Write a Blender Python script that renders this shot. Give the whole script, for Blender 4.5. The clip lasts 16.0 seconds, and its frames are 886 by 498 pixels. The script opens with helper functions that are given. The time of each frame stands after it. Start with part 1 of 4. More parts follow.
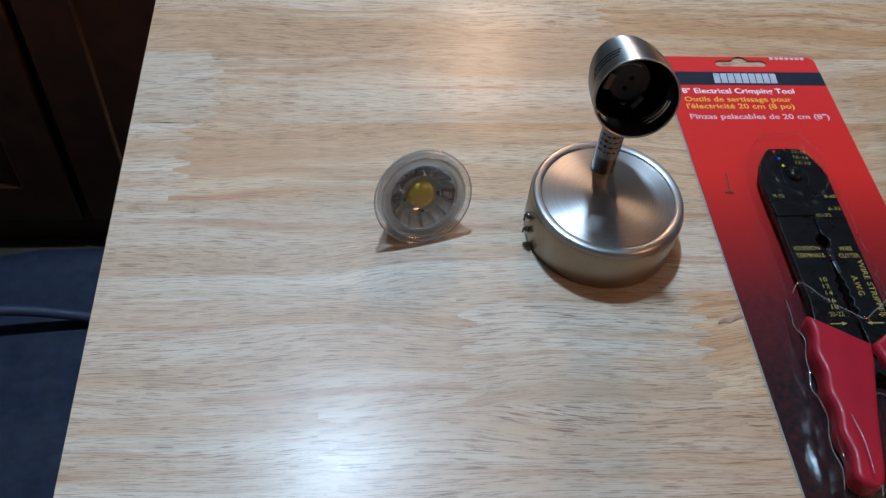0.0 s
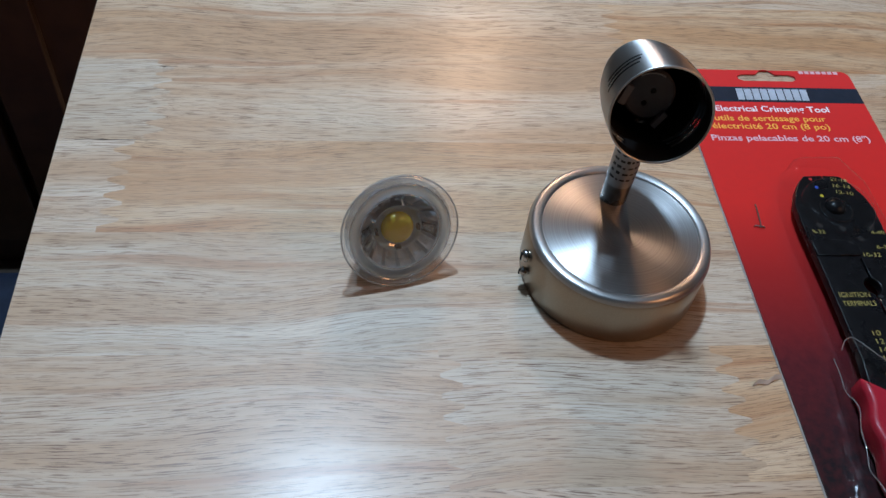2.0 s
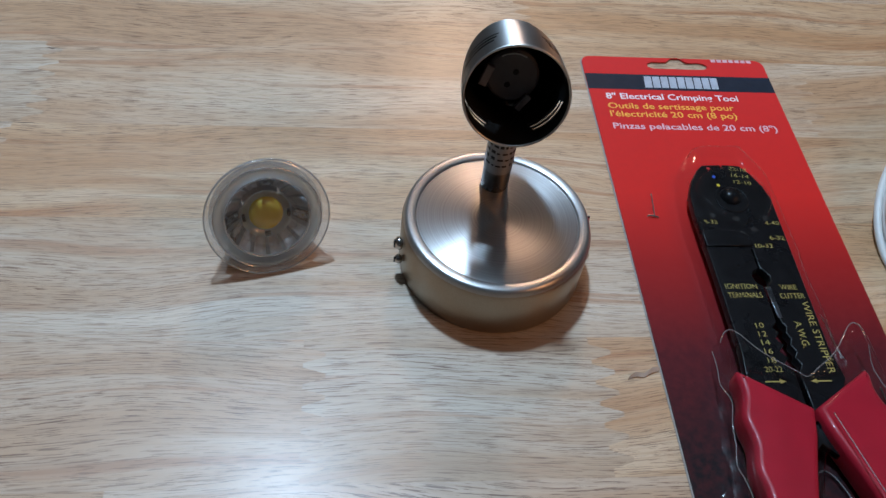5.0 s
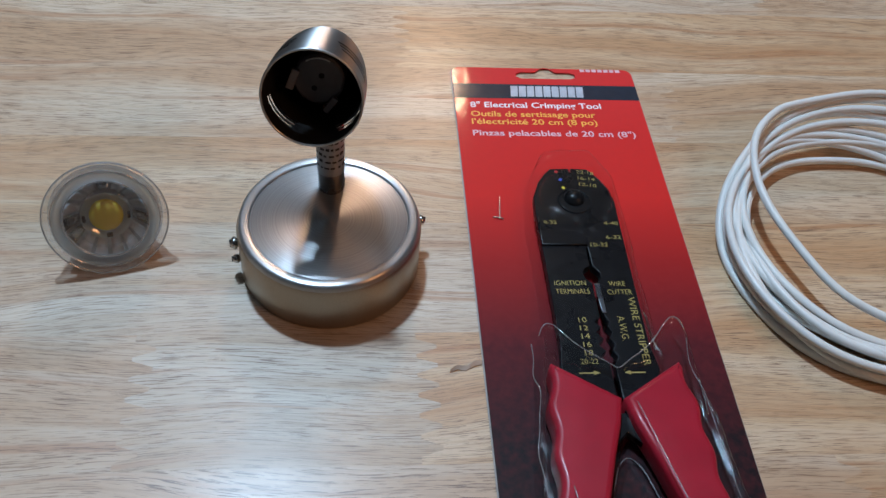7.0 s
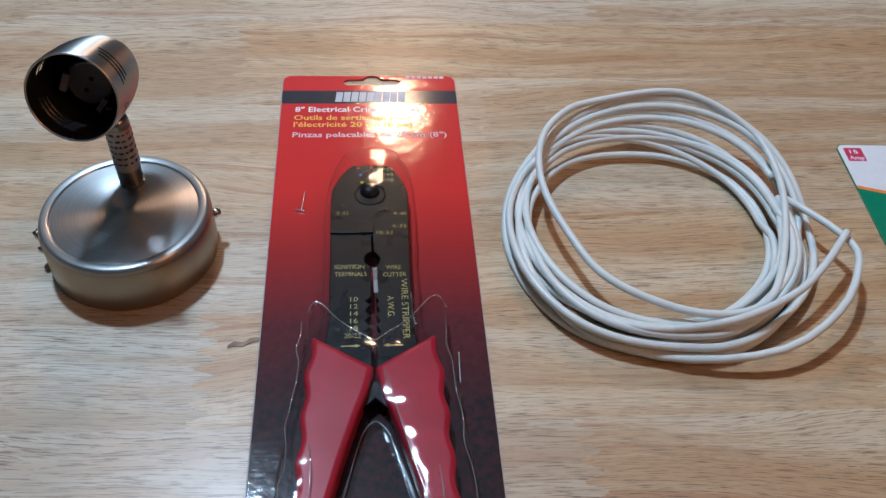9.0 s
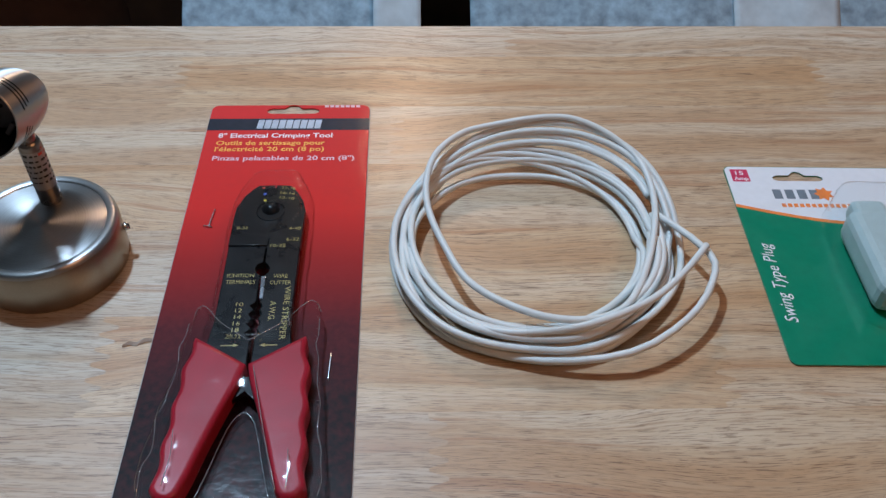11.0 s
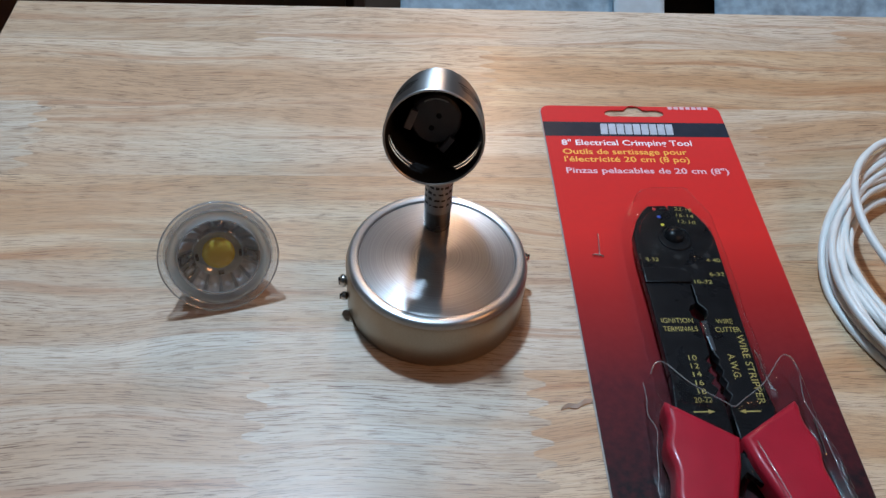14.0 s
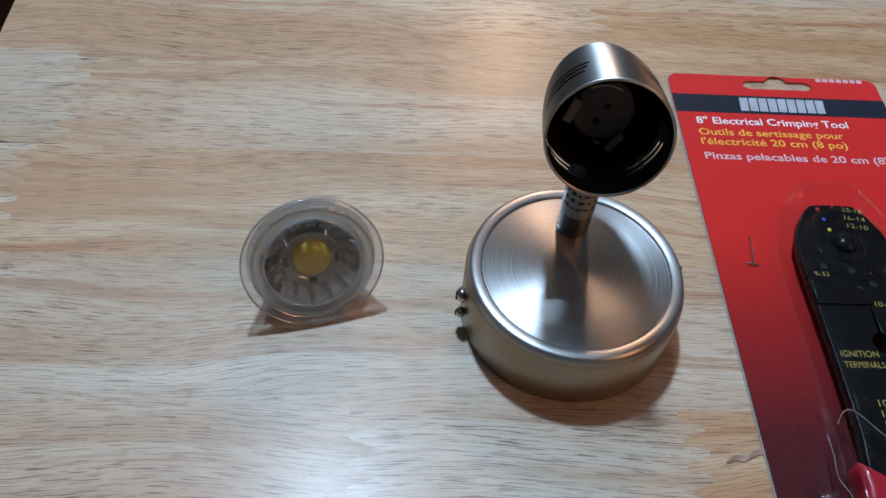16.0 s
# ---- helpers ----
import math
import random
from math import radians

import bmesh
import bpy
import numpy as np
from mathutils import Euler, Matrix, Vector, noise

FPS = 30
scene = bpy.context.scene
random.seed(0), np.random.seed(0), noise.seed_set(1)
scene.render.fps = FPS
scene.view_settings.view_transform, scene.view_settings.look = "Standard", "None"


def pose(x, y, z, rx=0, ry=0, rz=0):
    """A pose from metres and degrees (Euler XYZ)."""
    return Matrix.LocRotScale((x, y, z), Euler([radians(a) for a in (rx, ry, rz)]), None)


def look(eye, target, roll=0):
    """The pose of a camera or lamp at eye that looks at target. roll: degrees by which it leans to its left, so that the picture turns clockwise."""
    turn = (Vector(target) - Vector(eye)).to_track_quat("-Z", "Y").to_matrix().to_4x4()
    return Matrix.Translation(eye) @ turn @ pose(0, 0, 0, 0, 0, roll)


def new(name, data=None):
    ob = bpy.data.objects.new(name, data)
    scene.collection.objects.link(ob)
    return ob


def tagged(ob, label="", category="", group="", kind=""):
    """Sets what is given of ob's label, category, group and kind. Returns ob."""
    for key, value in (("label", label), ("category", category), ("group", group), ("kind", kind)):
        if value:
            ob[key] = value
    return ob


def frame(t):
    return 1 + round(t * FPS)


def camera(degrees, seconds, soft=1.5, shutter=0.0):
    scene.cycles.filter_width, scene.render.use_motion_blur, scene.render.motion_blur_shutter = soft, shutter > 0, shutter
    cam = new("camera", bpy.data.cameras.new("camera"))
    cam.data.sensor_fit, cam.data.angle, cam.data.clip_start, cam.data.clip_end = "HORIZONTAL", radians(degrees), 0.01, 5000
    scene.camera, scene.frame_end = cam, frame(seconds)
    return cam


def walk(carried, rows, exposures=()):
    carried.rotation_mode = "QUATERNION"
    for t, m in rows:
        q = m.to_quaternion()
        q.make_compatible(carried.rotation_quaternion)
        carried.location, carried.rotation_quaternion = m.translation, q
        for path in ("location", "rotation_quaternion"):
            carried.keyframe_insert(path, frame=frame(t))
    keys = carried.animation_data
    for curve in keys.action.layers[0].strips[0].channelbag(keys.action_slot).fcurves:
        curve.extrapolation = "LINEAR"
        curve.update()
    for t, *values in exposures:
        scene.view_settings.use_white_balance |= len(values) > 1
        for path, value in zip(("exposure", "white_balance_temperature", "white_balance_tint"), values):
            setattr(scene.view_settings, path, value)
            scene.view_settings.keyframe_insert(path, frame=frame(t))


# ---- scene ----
cam = camera(53.6, 16.0)
PATH = [
    (0, (0.172, 0.082, 0.347), (0.374, 1.3, -1.227), 6.7),
    (0.5, (0.176, 0.104, 0.332), (0.382, 1.343, -1.224), 6.8),
    (1, (0.18, 0.112, 0.32), (0.383, 1.369, -1.222), 6.6),
    (1.5, (0.18, 0.126, 0.307), (0.393, 1.378, -1.238), 7.1),
    (2, (0.183, 0.134, 0.298), (0.409, 1.381, -1.249), 7.8),
    (2.5, (0.186, 0.14, 0.295), (0.425, 1.383, -1.254), 8.5),
    (3, (0.186, 0.146, 0.289), (0.431, 1.389, -1.258), 8.7),
    (3.2, (0.186, 0.146, 0.29), (0.435, 1.392, -1.255), 8.9),
    (5.3, (0.245, 0.133, 0.292), (0.478, 1.374, -1.259), 8.5),
    (5.5, (0.251, 0.133, 0.294), (0.486, 1.372, -1.259), 8.5),
    (6, (0.263, 0.124, 0.297), (0.488, 1.375, -1.248), 8.1),
    (6.5, (0.284, 0.119, 0.3), (0.494, 1.393, -1.227), 7.3),
    (7, (0.309, 0.111, 0.301), (0.507, 1.403, -1.212), 6.6),
    (7.5, (0.334, 0.101, 0.304), (0.538, 1.403, -1.2), 6.2),
    (8, (0.36, 0.093, 0.308), (0.542, 1.413, -1.183), 5.2),
    (8.5, (0.383, 0.082, 0.314), (0.536, 1.409, -1.174), 4.3),
    (9, (0.41, 0.069, 0.321), (0.578, 1.407, -1.156), 4.5),
    (9.5, (0.442, 0.054, 0.331), (0.556, 1.416, -1.129), 2.4),
    (9.7, (0.454, 0.048, 0.335), (0.546, 1.421, -1.116), 1.5),
    (10.75, (0.494, 0.030, 0.343), (0.556, 1.440, -1.096), 1.5),
    (11.8, (0.442, 0.04, 0.326), (0.551, 1.461, -1.077), 1.6),
    (12, (0.428, 0.044, 0.321), (0.541, 1.467, -1.08), 1.8),
    (12.5, (0.392, 0.056, 0.312), (0.542, 1.446, -1.118), 3.2),
    (13, (0.356, 0.069, 0.309), (0.481, 1.447, -1.136), 2.8),
    (13.5, (0.316, 0.086, 0.304), (0.455, 1.456, -1.147), 3.7),
    (14, (0.277, 0.112, 0.301), (0.403, 1.469, -1.163), 4.0),
    (14.5, (0.241, 0.137, 0.313), (0.342, 1.43, -1.21), 5.0),
    (15, (0.229, 0.154, 0.32), (0.329, 1.344, -1.284), 5.4),
    (15.5, (0.228, 0.169, 0.306), (0.351, 1.353, -1.301), 6.1),
    (16, (0.232, 0.18, 0.269), (0.357, 1.41, -1.303), 6.1),
]
walk(cam, [(t, look(eye, target, roll)) for t, eye, target, roll in PATH],
     [(0, 0.06), (3, 0.03), (6, 0.0), (7, 0.08), (9.5, 0.06), (13, 0.07), (14, 0.17), (14.5, 0.11), (15.2, 0.0), (16, 0.0)])

# ---- light: a cool ceiling lamp, a small warm lamp beyond the table, an unseen broad lamp added for warm fill ----
world = bpy.data.worlds.new("world")
scene.world = world
world.use_nodes = True
world.node_tree.nodes["Background"].inputs["Color"].default_value = (0.05, 0.05, 0.055, 1)
world.node_tree.nodes["Background"].inputs["Strength"].default_value = 1.0


def area(name, eye, target, size, watts, color):
    lamp = bpy.data.lights.new(name, "AREA")
    lamp.shape, lamp.size, lamp.energy, lamp.color = "DISK", size, watts, color
    ob = new(name, lamp)
    ob.matrix_world = look(eye, target)
    return ob


bulb_light = bpy.data.lights.new("cool_lamp", "POINT")
bulb_light.energy, bulb_light.color, bulb_light.shadow_soft_size = 63, (0.675, 0.96, 1.29), 0.05
new("cool_lamp", bulb_light).location = (0.13, 0.84, 1.40)
area("warm_light", (0.475, 1.71, 1.00), (0.5, 0.4, 0), 0.12, 4.4, (1.0, 0.65, 0.43))
# added, unseen: fills the cool lamp's shadows with warm light
area("warm_room_lamp", (1.85, -0.75, 1.68), (0.45, 0.40, 0), 0.8, 12.5, (1.0, 0.46, 0.20))


# ---- materials ----
def shader(name):
    m = bpy.data.materials.new(name)
    m.use_nodes = True
    t = m.node_tree
    return m, t.nodes, t.links, t.nodes["Principled BSDF"]


def put(b, **k):
    for key, v in k.items():
        b.inputs[key.replace("_", " ")].default_value = v


def noise_at(n, l, scale, detail=4, stretch=(1, 1, 1), offset=None, rough=0.55):
    tc = n.new("ShaderNodeTexCoord")
    mp = n.new("ShaderNodeMapping")
    mp.inputs["Scale"].default_value = stretch
    l.new(tc.outputs["Object"], mp.inputs["Vector"])
    if offset is not None:
        l.new(offset, mp.inputs["Location"])
    tx = n.new("ShaderNodeTexNoise")
    put(tx, Scale=scale, Detail=detail, Roughness=rough)
    l.new(mp.outputs["Vector"], tx.inputs["Vector"])
    return tx.outputs["Fac"]


def ramp(n, l, src, *stops):
    r = n.new("ShaderNodeValToRGB")
    e = r.color_ramp.elements
    while len(e) < len(stops):
        e.new(0.5)
    for el, (p, c) in zip(e, stops):
        el.position, el.color = p, (*c, 1) if len(c) == 3 else c
    l.new(src, r.inputs["Fac"])
    return r.outputs["Color"]


def mix(n, l, fac, a, b, mode="MIX"):
    x = n.new("ShaderNodeMix")
    x.data_type, x.blend_type = "RGBA", mode
    for sock, v in (("Factor", fac), ("A", a), ("B", b)):
        i = [s for s in x.inputs if s.name == sock and (s.type == ("VALUE" if sock == "Factor" else "RGBA"))][0]
        if isinstance(v, (int, float)):
            i.default_value = v
        elif isinstance(v, tuple):
            i.default_value = (*v, 1)
        else:
            l.new(v, i)
    return [o for o in x.outputs if o.type == "RGBA"][0]


def bump(n, l, b, src, strength, distance):
    k = n.new("ShaderNodeBump")
    put(k, Strength=strength, Distance=distance)
    l.new(src, k.inputs["Height"])
    l.new(k.outputs["Normal"], b.inputs["Normal"])


def plain(name, color, rough=0.5, metal=0.0, coat=0.0, vary=0.12, scale=200.0, relief=0.0, spec=0.5):
    """A surface of one colour with fine mottling and uneven gloss."""
    m, n, l, b = shader(name)
    f = noise_at(n, l, scale, 5)
    lo = tuple(c * (1 - vary) for c in color)
    hi = tuple(min(1, c * (1 + vary)) for c in color)
    l.new(ramp(n, l, f, (0.3, lo), (0.7, hi)), b.inputs["Base Color"])
    g = noise_at(n, l, scale * 0.3, 3)
    l.new(ramp(n, l, g, (0.3, (rough * 0.8,) * 3), (0.7, (min(1, rough * 1.2),) * 3)), b.inputs["Roughness"])
    put(b, Metallic=metal, Coat_Weight=coat, Coat_Roughness=0.12, Specular_IOR_Level=spec)
    if relief:
        bump(n, l, b, f, 0.4, relief)
    return m


def grain_at(n, l, vector, scale, detail=4, rough=0.55):
    """Noise along the grain; scale: cells per metre along x, y and z."""
    mp = n.new("ShaderNodeMapping")
    mp.inputs["Scale"].default_value = scale
    l.new(vector, mp.inputs["Vector"])
    tx = n.new("ShaderNodeTexNoise")
    put(tx, Scale=1.0, Detail=detail, Roughness=rough)
    l.new(mp.outputs["Vector"], tx.inputs["Vector"])
    return tx.outputs["Fac"]


def vmath(n, l, op, a, b):
    x = n.new("ShaderNodeVectorMath")
    x.operation = op
    for k, v in enumerate((a, b)):
        if isinstance(v, tuple):
            x.inputs[k].default_value = v
        else:
            l.new(v, x.inputs[k])
    return x.outputs[0]


def wood_blocks():
    """Pale rubberwood: every block has its own tone, mixed with the lamps' cast, wandering figure, reddish streaks and
    short dark pores.
    """
    m, n, l, b = shader("rubberwood")
    info = n.new("ShaderNodeObjectInfo")
    comb = n.new("ShaderNodeCombineXYZ")
    for k in range(3):
        l.new(info.outputs["Random"], comb.inputs[k])
    tc = n.new("ShaderNodeTexCoord")
    at = vmath(n, l, "ADD", tc.outputs["Object"], vmath(n, l, "MULTIPLY", comb.outputs[0], (3.7, 9.1, 1.3)))
    # the grain runs along x and wanders sideways by a few millimetres
    sway = n.new("ShaderNodeTexNoise")
    put(sway, Scale=1.0, Detail=1.0)
    mp = n.new("ShaderNodeMapping")
    mp.inputs["Scale"].default_value = (6.0, 14.0, 8.0)
    l.new(at, mp.inputs["Vector"])
    l.new(mp.outputs["Vector"], sway.inputs["Vector"])
    wander = vmath(n, l, "MULTIPLY", vmath(n, l, "SUBTRACT", sway.outputs["Color"], (0.5, 0.5, 0.5)), (0.0, 0.034, 0.0))
    o = vmath(n, l, "ADD", at, wander)
    band = grain_at(n, l, o, (2.6, 42.0, 30.0), 5, 0.62)
    streak = grain_at(n, l, o, (4.5, 120.0, 30.0), 4, 0.6)
    fine = grain_at(n, l, o, (26.0, 850.0, 200.0), 5, 0.65)
    pore = grain_at(n, l, o, (78.0, 2500.0, 400.0), 3, 0.6)
    where = grain_at(n, l, o, (9.0, 52.0, 30.0), 3)
    blot = grain_at(n, l, at, (7.0, 24.0, 10.0), 3)
    own = n.new("ShaderNodeAttribute")
    own.attribute_type, own.attribute_name = "OBJECT", "tone"
    tone = ramp(n, l, own.outputs["Fac"], (0.0, (0.535, 0.485, 0.395)), (0.3, (0.57, 0.47, 0.36)), (0.6, (0.565, 0.415, 0.27)), (0.8, (0.57, 0.375, 0.205)), (1.0, (0.56, 0.335, 0.16)))
    dark = mix(n, l, 1.0, tone, (0.84, 0.69, 0.56), "MULTIPLY")
    red = mix(n, l, 1.0, tone, (0.72, 0.49, 0.36), "MULTIPLY")
    pale = mix(n, l, 0.30, tone, (0.74, 0.66, 0.54))
    c = mix(n, l, ramp(n, l, band, (0.42, (0, 0, 0)), (0.60, (1, 1, 1))), tone, dark)
    c = mix(n, l, ramp(n, l, band, (0.30, (1, 1, 1)), (0.45, (0, 0, 0))), c, pale)
    c = mix(n, l, ramp(n, l, blot, (0.55, (0, 0, 0)), (0.72, (0.65, 0.65, 0.65))), c, dark)
    c = mix(n, l, ramp(n, l, streak, (0.575, (0, 0, 0)), (0.66, (0.8, 0.8, 0.8))), c, red)
    c = mix(n, l, ramp(n, l, fine, (0.38, (0.42, 0.42, 0.42)), (0.52, (0, 0, 0))), c, mix(n, l, 1.0, tone, (0.62, 0.50, 0.42), "MULTIPLY"))
    p = mix(n, l, 1.0, ramp(n, l, pore, (0.405, (1, 1, 1)), (0.445, (0, 0, 0))), ramp(n, l, where, (0.30, (0.45, 0.45, 0.45)), (0.62, (0.92, 0.92, 0.92))), "MULTIPLY")
    c = mix(n, l, p, c, (0.155, 0.083, 0.045))
    l.new(c, b.inputs["Base Color"])
    l.new(ramp(n, l, fine, (0.3, (0.52,) * 3), (0.7, (0.38,) * 3)), b.inputs["Roughness"])
    put(b, Coat_Weight=0.30, Coat_Roughness=0.25, Coat_IOR=1.45)
    bump(n, l, b, mix(n, l, 0.5, pore, fine), 0.5, 0.0005)
    return m


def brushed(name, color, rough, axis="Z", aniso=0.75, rings=False):
    """Brushed metal; rings: the brush marks run as fine circles about the axis."""
    m, n, l, b = shader(name)
    tg = n.new("ShaderNodeTangent")
    tg.direction_type, tg.axis = "RADIAL", axis
    l.new(tg.outputs[0], b.inputs["Tangent"])
    f = noise_at(n, l, 1400, 4)
    spread = 0.08
    if rings:
        tc = n.new("ShaderNodeTexCoord")
        flat = vmath(n, l, "MULTIPLY", tc.outputs["Object"], (1.0, 1.0, 0.0))
        ln = n.new("ShaderNodeVectorMath")
        ln.operation = "LENGTH"
        l.new(flat, ln.inputs[0])
        tx = n.new("ShaderNodeTexNoise")
        tx.noise_dimensions = "1D"
        put(tx, Scale=1500.0, Detail=4.0, Roughness=0.7)
        l.new(ln.outputs["Value"], tx.inputs["W"])
        f, spread = tx.outputs["Fac"], 0.22
    l.new(ramp(n, l, f, (0.3, tuple(c * (0.96 - spread) for c in color)), (0.7, color)), b.inputs["Base Color"])
    l.new(ramp(n, l, f, (0.3, (rough * (1 - spread),) * 3), (0.7, (rough * (1 + spread),) * 3)), b.inputs["Roughness"])
    put(b, Metallic=1.0, Anisotropic=aniso, Anisotropic_Rotation=0.25)
    return m


def clear_sheet(name, tint=(0.97, 0.98, 0.98), rough=0.06, gloss=0.03, milk=0.0, crinkle=0.0006, wave=160):
    """Thin clear plastic: see-through, with a sheen that grows at grazing angles."""
    m, n, l, b = shader(name)
    tr = n.new("ShaderNodeBsdfTransparent")
    tr.inputs[0].default_value = (*tint, 1)
    gl = n.new("ShaderNodeBsdfGlossy")
    gl.inputs["Roughness"].default_value = rough
    fr = n.new("ShaderNodeLayerWeight")
    fr.inputs["Blend"].default_value = 0.5
    f = noise_at(n, l, wave, 2)
    bp = n.new("ShaderNodeBump")
    put(bp, Strength=0.25 if crinkle < 0.001 else 0.7, Distance=crinkle)
    l.new(f, bp.inputs["Height"])
    l.new(bp.outputs[0], gl.inputs["Normal"])
    amount = ramp(n, l, fr.outputs["Facing"], (0.0, (gloss,) * 3), (0.55, (gloss * 1.6,) * 3), (0.8, (0.28,) * 3), (1.0, (0.85,) * 3))
    mx = n.new("ShaderNodeMixShader")
    l.new(amount, mx.inputs[0])
    l.new(tr.outputs[0], mx.inputs[1])
    l.new(gl.outputs[0], mx.inputs[2])
    out = mx.outputs[0]
    if milk:
        df = n.new("ShaderNodeBsdfDiffuse")
        df.inputs[0].default_value = (0.75, 0.78, 0.8, 1)
        m2 = n.new("ShaderNodeMixShader")
        m2.inputs[0].default_value = milk
        l.new(out, m2.inputs[1])
        l.new(df.outputs[0], m2.inputs[2])
        out = m2.outputs[0]
    l.new(out, n["Material Output"].inputs["Surface"])
    return m


def frosted(name, color, clear=0.3, gloss=0.2, rough=0.12, through_light=0.5):
    """Moulded clear plastic that lets light through and glints."""
    m, n, l, b = shader(name)
    tr, tl, df, gl = (n.new("ShaderNodeBsdf" + k) for k in ("Transparent", "Translucent", "Diffuse", "Glossy"))
    for k in (tl, df):
        k.inputs[0].default_value = (*color, 1)
    gl.inputs["Roughness"].default_value = rough
    f = noise_at(n, l, 500, 3)
    bp = n.new("ShaderNodeBump")
    put(bp, Strength=0.3, Distance=0.0004)
    l.new(f, bp.inputs["Height"])
    l.new(bp.outputs[0], gl.inputs["Normal"])
    out = df
    for fac, other in ((through_light, tl), (clear, tr), (gloss, gl)):
        mx = n.new("ShaderNodeMixShader")
        mx.inputs[0].default_value = fac
        l.new(out.outputs[0], mx.inputs[1])
        l.new(other.outputs[0], mx.inputs[2])
        out = mx
    l.new(out.outputs[0], n["Material Output"].inputs["Surface"])
    return m


def printed_card():
    """Red print that fades to black towards the card's foot."""
    m, n, l, b = shader("red_card_print")
    tc = n.new("ShaderNodeTexCoord")
    sp = n.new("ShaderNodeSeparateXYZ")
    l.new(tc.outputs["Object"], sp.inputs[0])
    mr = n.new("ShaderNodeMapRange")
    put(mr, From_Min=-0.29, From_Max=0.0)
    l.new(sp.outputs["Y"], mr.inputs["Value"])
    c = ramp(n, l, mr.outputs[0], (0.0, (0.006, 0.005, 0.006)), (0.20, (0.010, 0.006, 0.008)), (0.36, (0.075, 0.008, 0.012)), (0.52, (0.32, 0.012, 0.012)), (0.66, (0.62, 0.022, 0.018)), (1.0, (0.66, 0.03, 0.03)))
    f = noise_at(n, l, 300, 4)
    c = mix(n, l, ramp(n, l, f, (0.35, (0.0,) * 3), (0.75, (0.12,) * 3)), c, (0.35, 0.03, 0.03))
    l.new(c, b.inputs["Base Color"])
    put(b, Roughness=0.6, Specular_IOR_Level=0.12, Coat_Weight=0.7, Coat_Roughness=0.085)
    rough_film = mix(n, l, 0.15, noise_at(n, l, 60, 3), noise_at(n, l, 420, 3))
    k = n.new("ShaderNodeBump")
    put(k, Strength=0.17, Distance=0.0014)
    l.new(rough_film, k.inputs["Height"])
    l.new(k.outputs["Normal"], b.inputs["Coat Normal"])
    return m


WOOD = wood_blocks()
NICKEL = brushed("brushed_nickel", (0.45, 0.445, 0.44), 0.40, aniso=0.82, rings=True)
NICKEL_RIM = brushed("satin_nickel_rim", (0.44, 0.43, 0.42), 0.36, aniso=0.6)
# the base's side: the table's dark reflection is put into its browner colour
NICKEL_SIDE = brushed("satin_nickel_wood_tint", (0.38, 0.32, 0.255), 0.32, aniso=0.5)
CHROME = plain("polished_nickel_edge", (0.50, 0.49, 0.475), 0.34, 1.0, vary=0.05)
DARK_NICKEL = brushed("dark_brushed_nickel", (0.56, 0.55, 0.54), 0.40, aniso=0.95)
TUBE = plain("tube_metal", (0.27, 0.25, 0.235), 0.28, 1.0)
SCREW = plain("screw_steel", (0.5, 0.48, 0.46), 0.25, 1.0)
BLACK_IN = plain("matt_black_lining", (0.006, 0.006, 0.006), 0.55)
SOCKET = plain("grey_ceramic", (0.09, 0.085, 0.095), 0.45)
SOCKET_CLIP = plain("dull_clip_metal", (0.20, 0.18, 0.18), 0.5, 0.6)
# near-black caps on uncut faces: the shade inside holes and slots
HOLE = plain("hole_shade", (0.004, 0.004, 0.004), 0.8)
LABEL = plain("silver_label_foil", (0.36, 0.36, 0.37), 0.36, 0.4)
INK = plain("black_ink", (0.012, 0.012, 0.012), 0.5)
RED_INK = plain("red_ink", (0.5, 0.05, 0.04), 0.5)
CARD = printed_card()
CARD_EDGE = plain("raw_card_edge", (0.34, 0.29, 0.26), 0.7)
NAVY = plain("navy_band_print", (0.014, 0.021, 0.036), 0.5, coat=0.35, spec=0.15)
SILVER_INK = plain("silver_print", (0.42, 0.47, 0.54), 0.4)
WHITE_INK = plain("white_print", (0.80, 0.74, 0.76), 0.45)
YELLOW_INK = plain("orange_yellow_print", (0.85, 0.42, 0.06), 0.45)
PINK_INK = plain("pale_pink_print", (0.70, 0.45, 0.50), 0.45)
TOOL_BLACK = plain("black_tool_steel", (0.007, 0.007, 0.008), 0.30, 0.0, vary=0.3, relief=0.0001, spec=0.17)
TOOL_STEEL = plain("bright_tool_steel", (0.20, 0.21, 0.23), 0.3, 1.0)
GOLD_INK = plain("gold_stamping", (0.42, 0.34, 0.10), 0.45)
GRIP = plain("red_vinyl_grip", (0.36, 0.013, 0.028), 0.36, coat=0.08, vary=0.1, scale=90, spec=0.2)
BLUE_DOT = plain("blue_paint_dot", (0.03, 0.10, 0.6), 0.4)
YELLOW_DOT = plain("yellow_paint_dot", (0.75, 0.6, 0.05), 0.4)
RED_DOT = plain("red_paint_dot", (0.5, 0.03, 0.03), 0.4)
BLISTER = clear_sheet("clear_blister_plastic", rough=0.05, gloss=0.018, crinkle=0.0016, wave=42)
STAPLE = plain("staple_wire", (0.75, 0.74, 0.72), 0.25, 1.0)
WIRE = plain("white_wire_jacket", (0.66, 0.67, 0.645), 0.42, vary=0.05, scale=120)
TAPE = clear_sheet("clear_tape", rough=0.1)
GREEN = plain("green_card_print", (0.0, 0.20, 0.105), 0.38, coat=0.5, vary=0.06)
WHITE_CARD = plain("white_card_print", (0.74, 0.74, 0.76), 0.4, coat=0.4, vary=0.03)
ORANGE = plain("orange_card_print", (0.85, 0.24, 0.06), 0.4, coat=0.4)
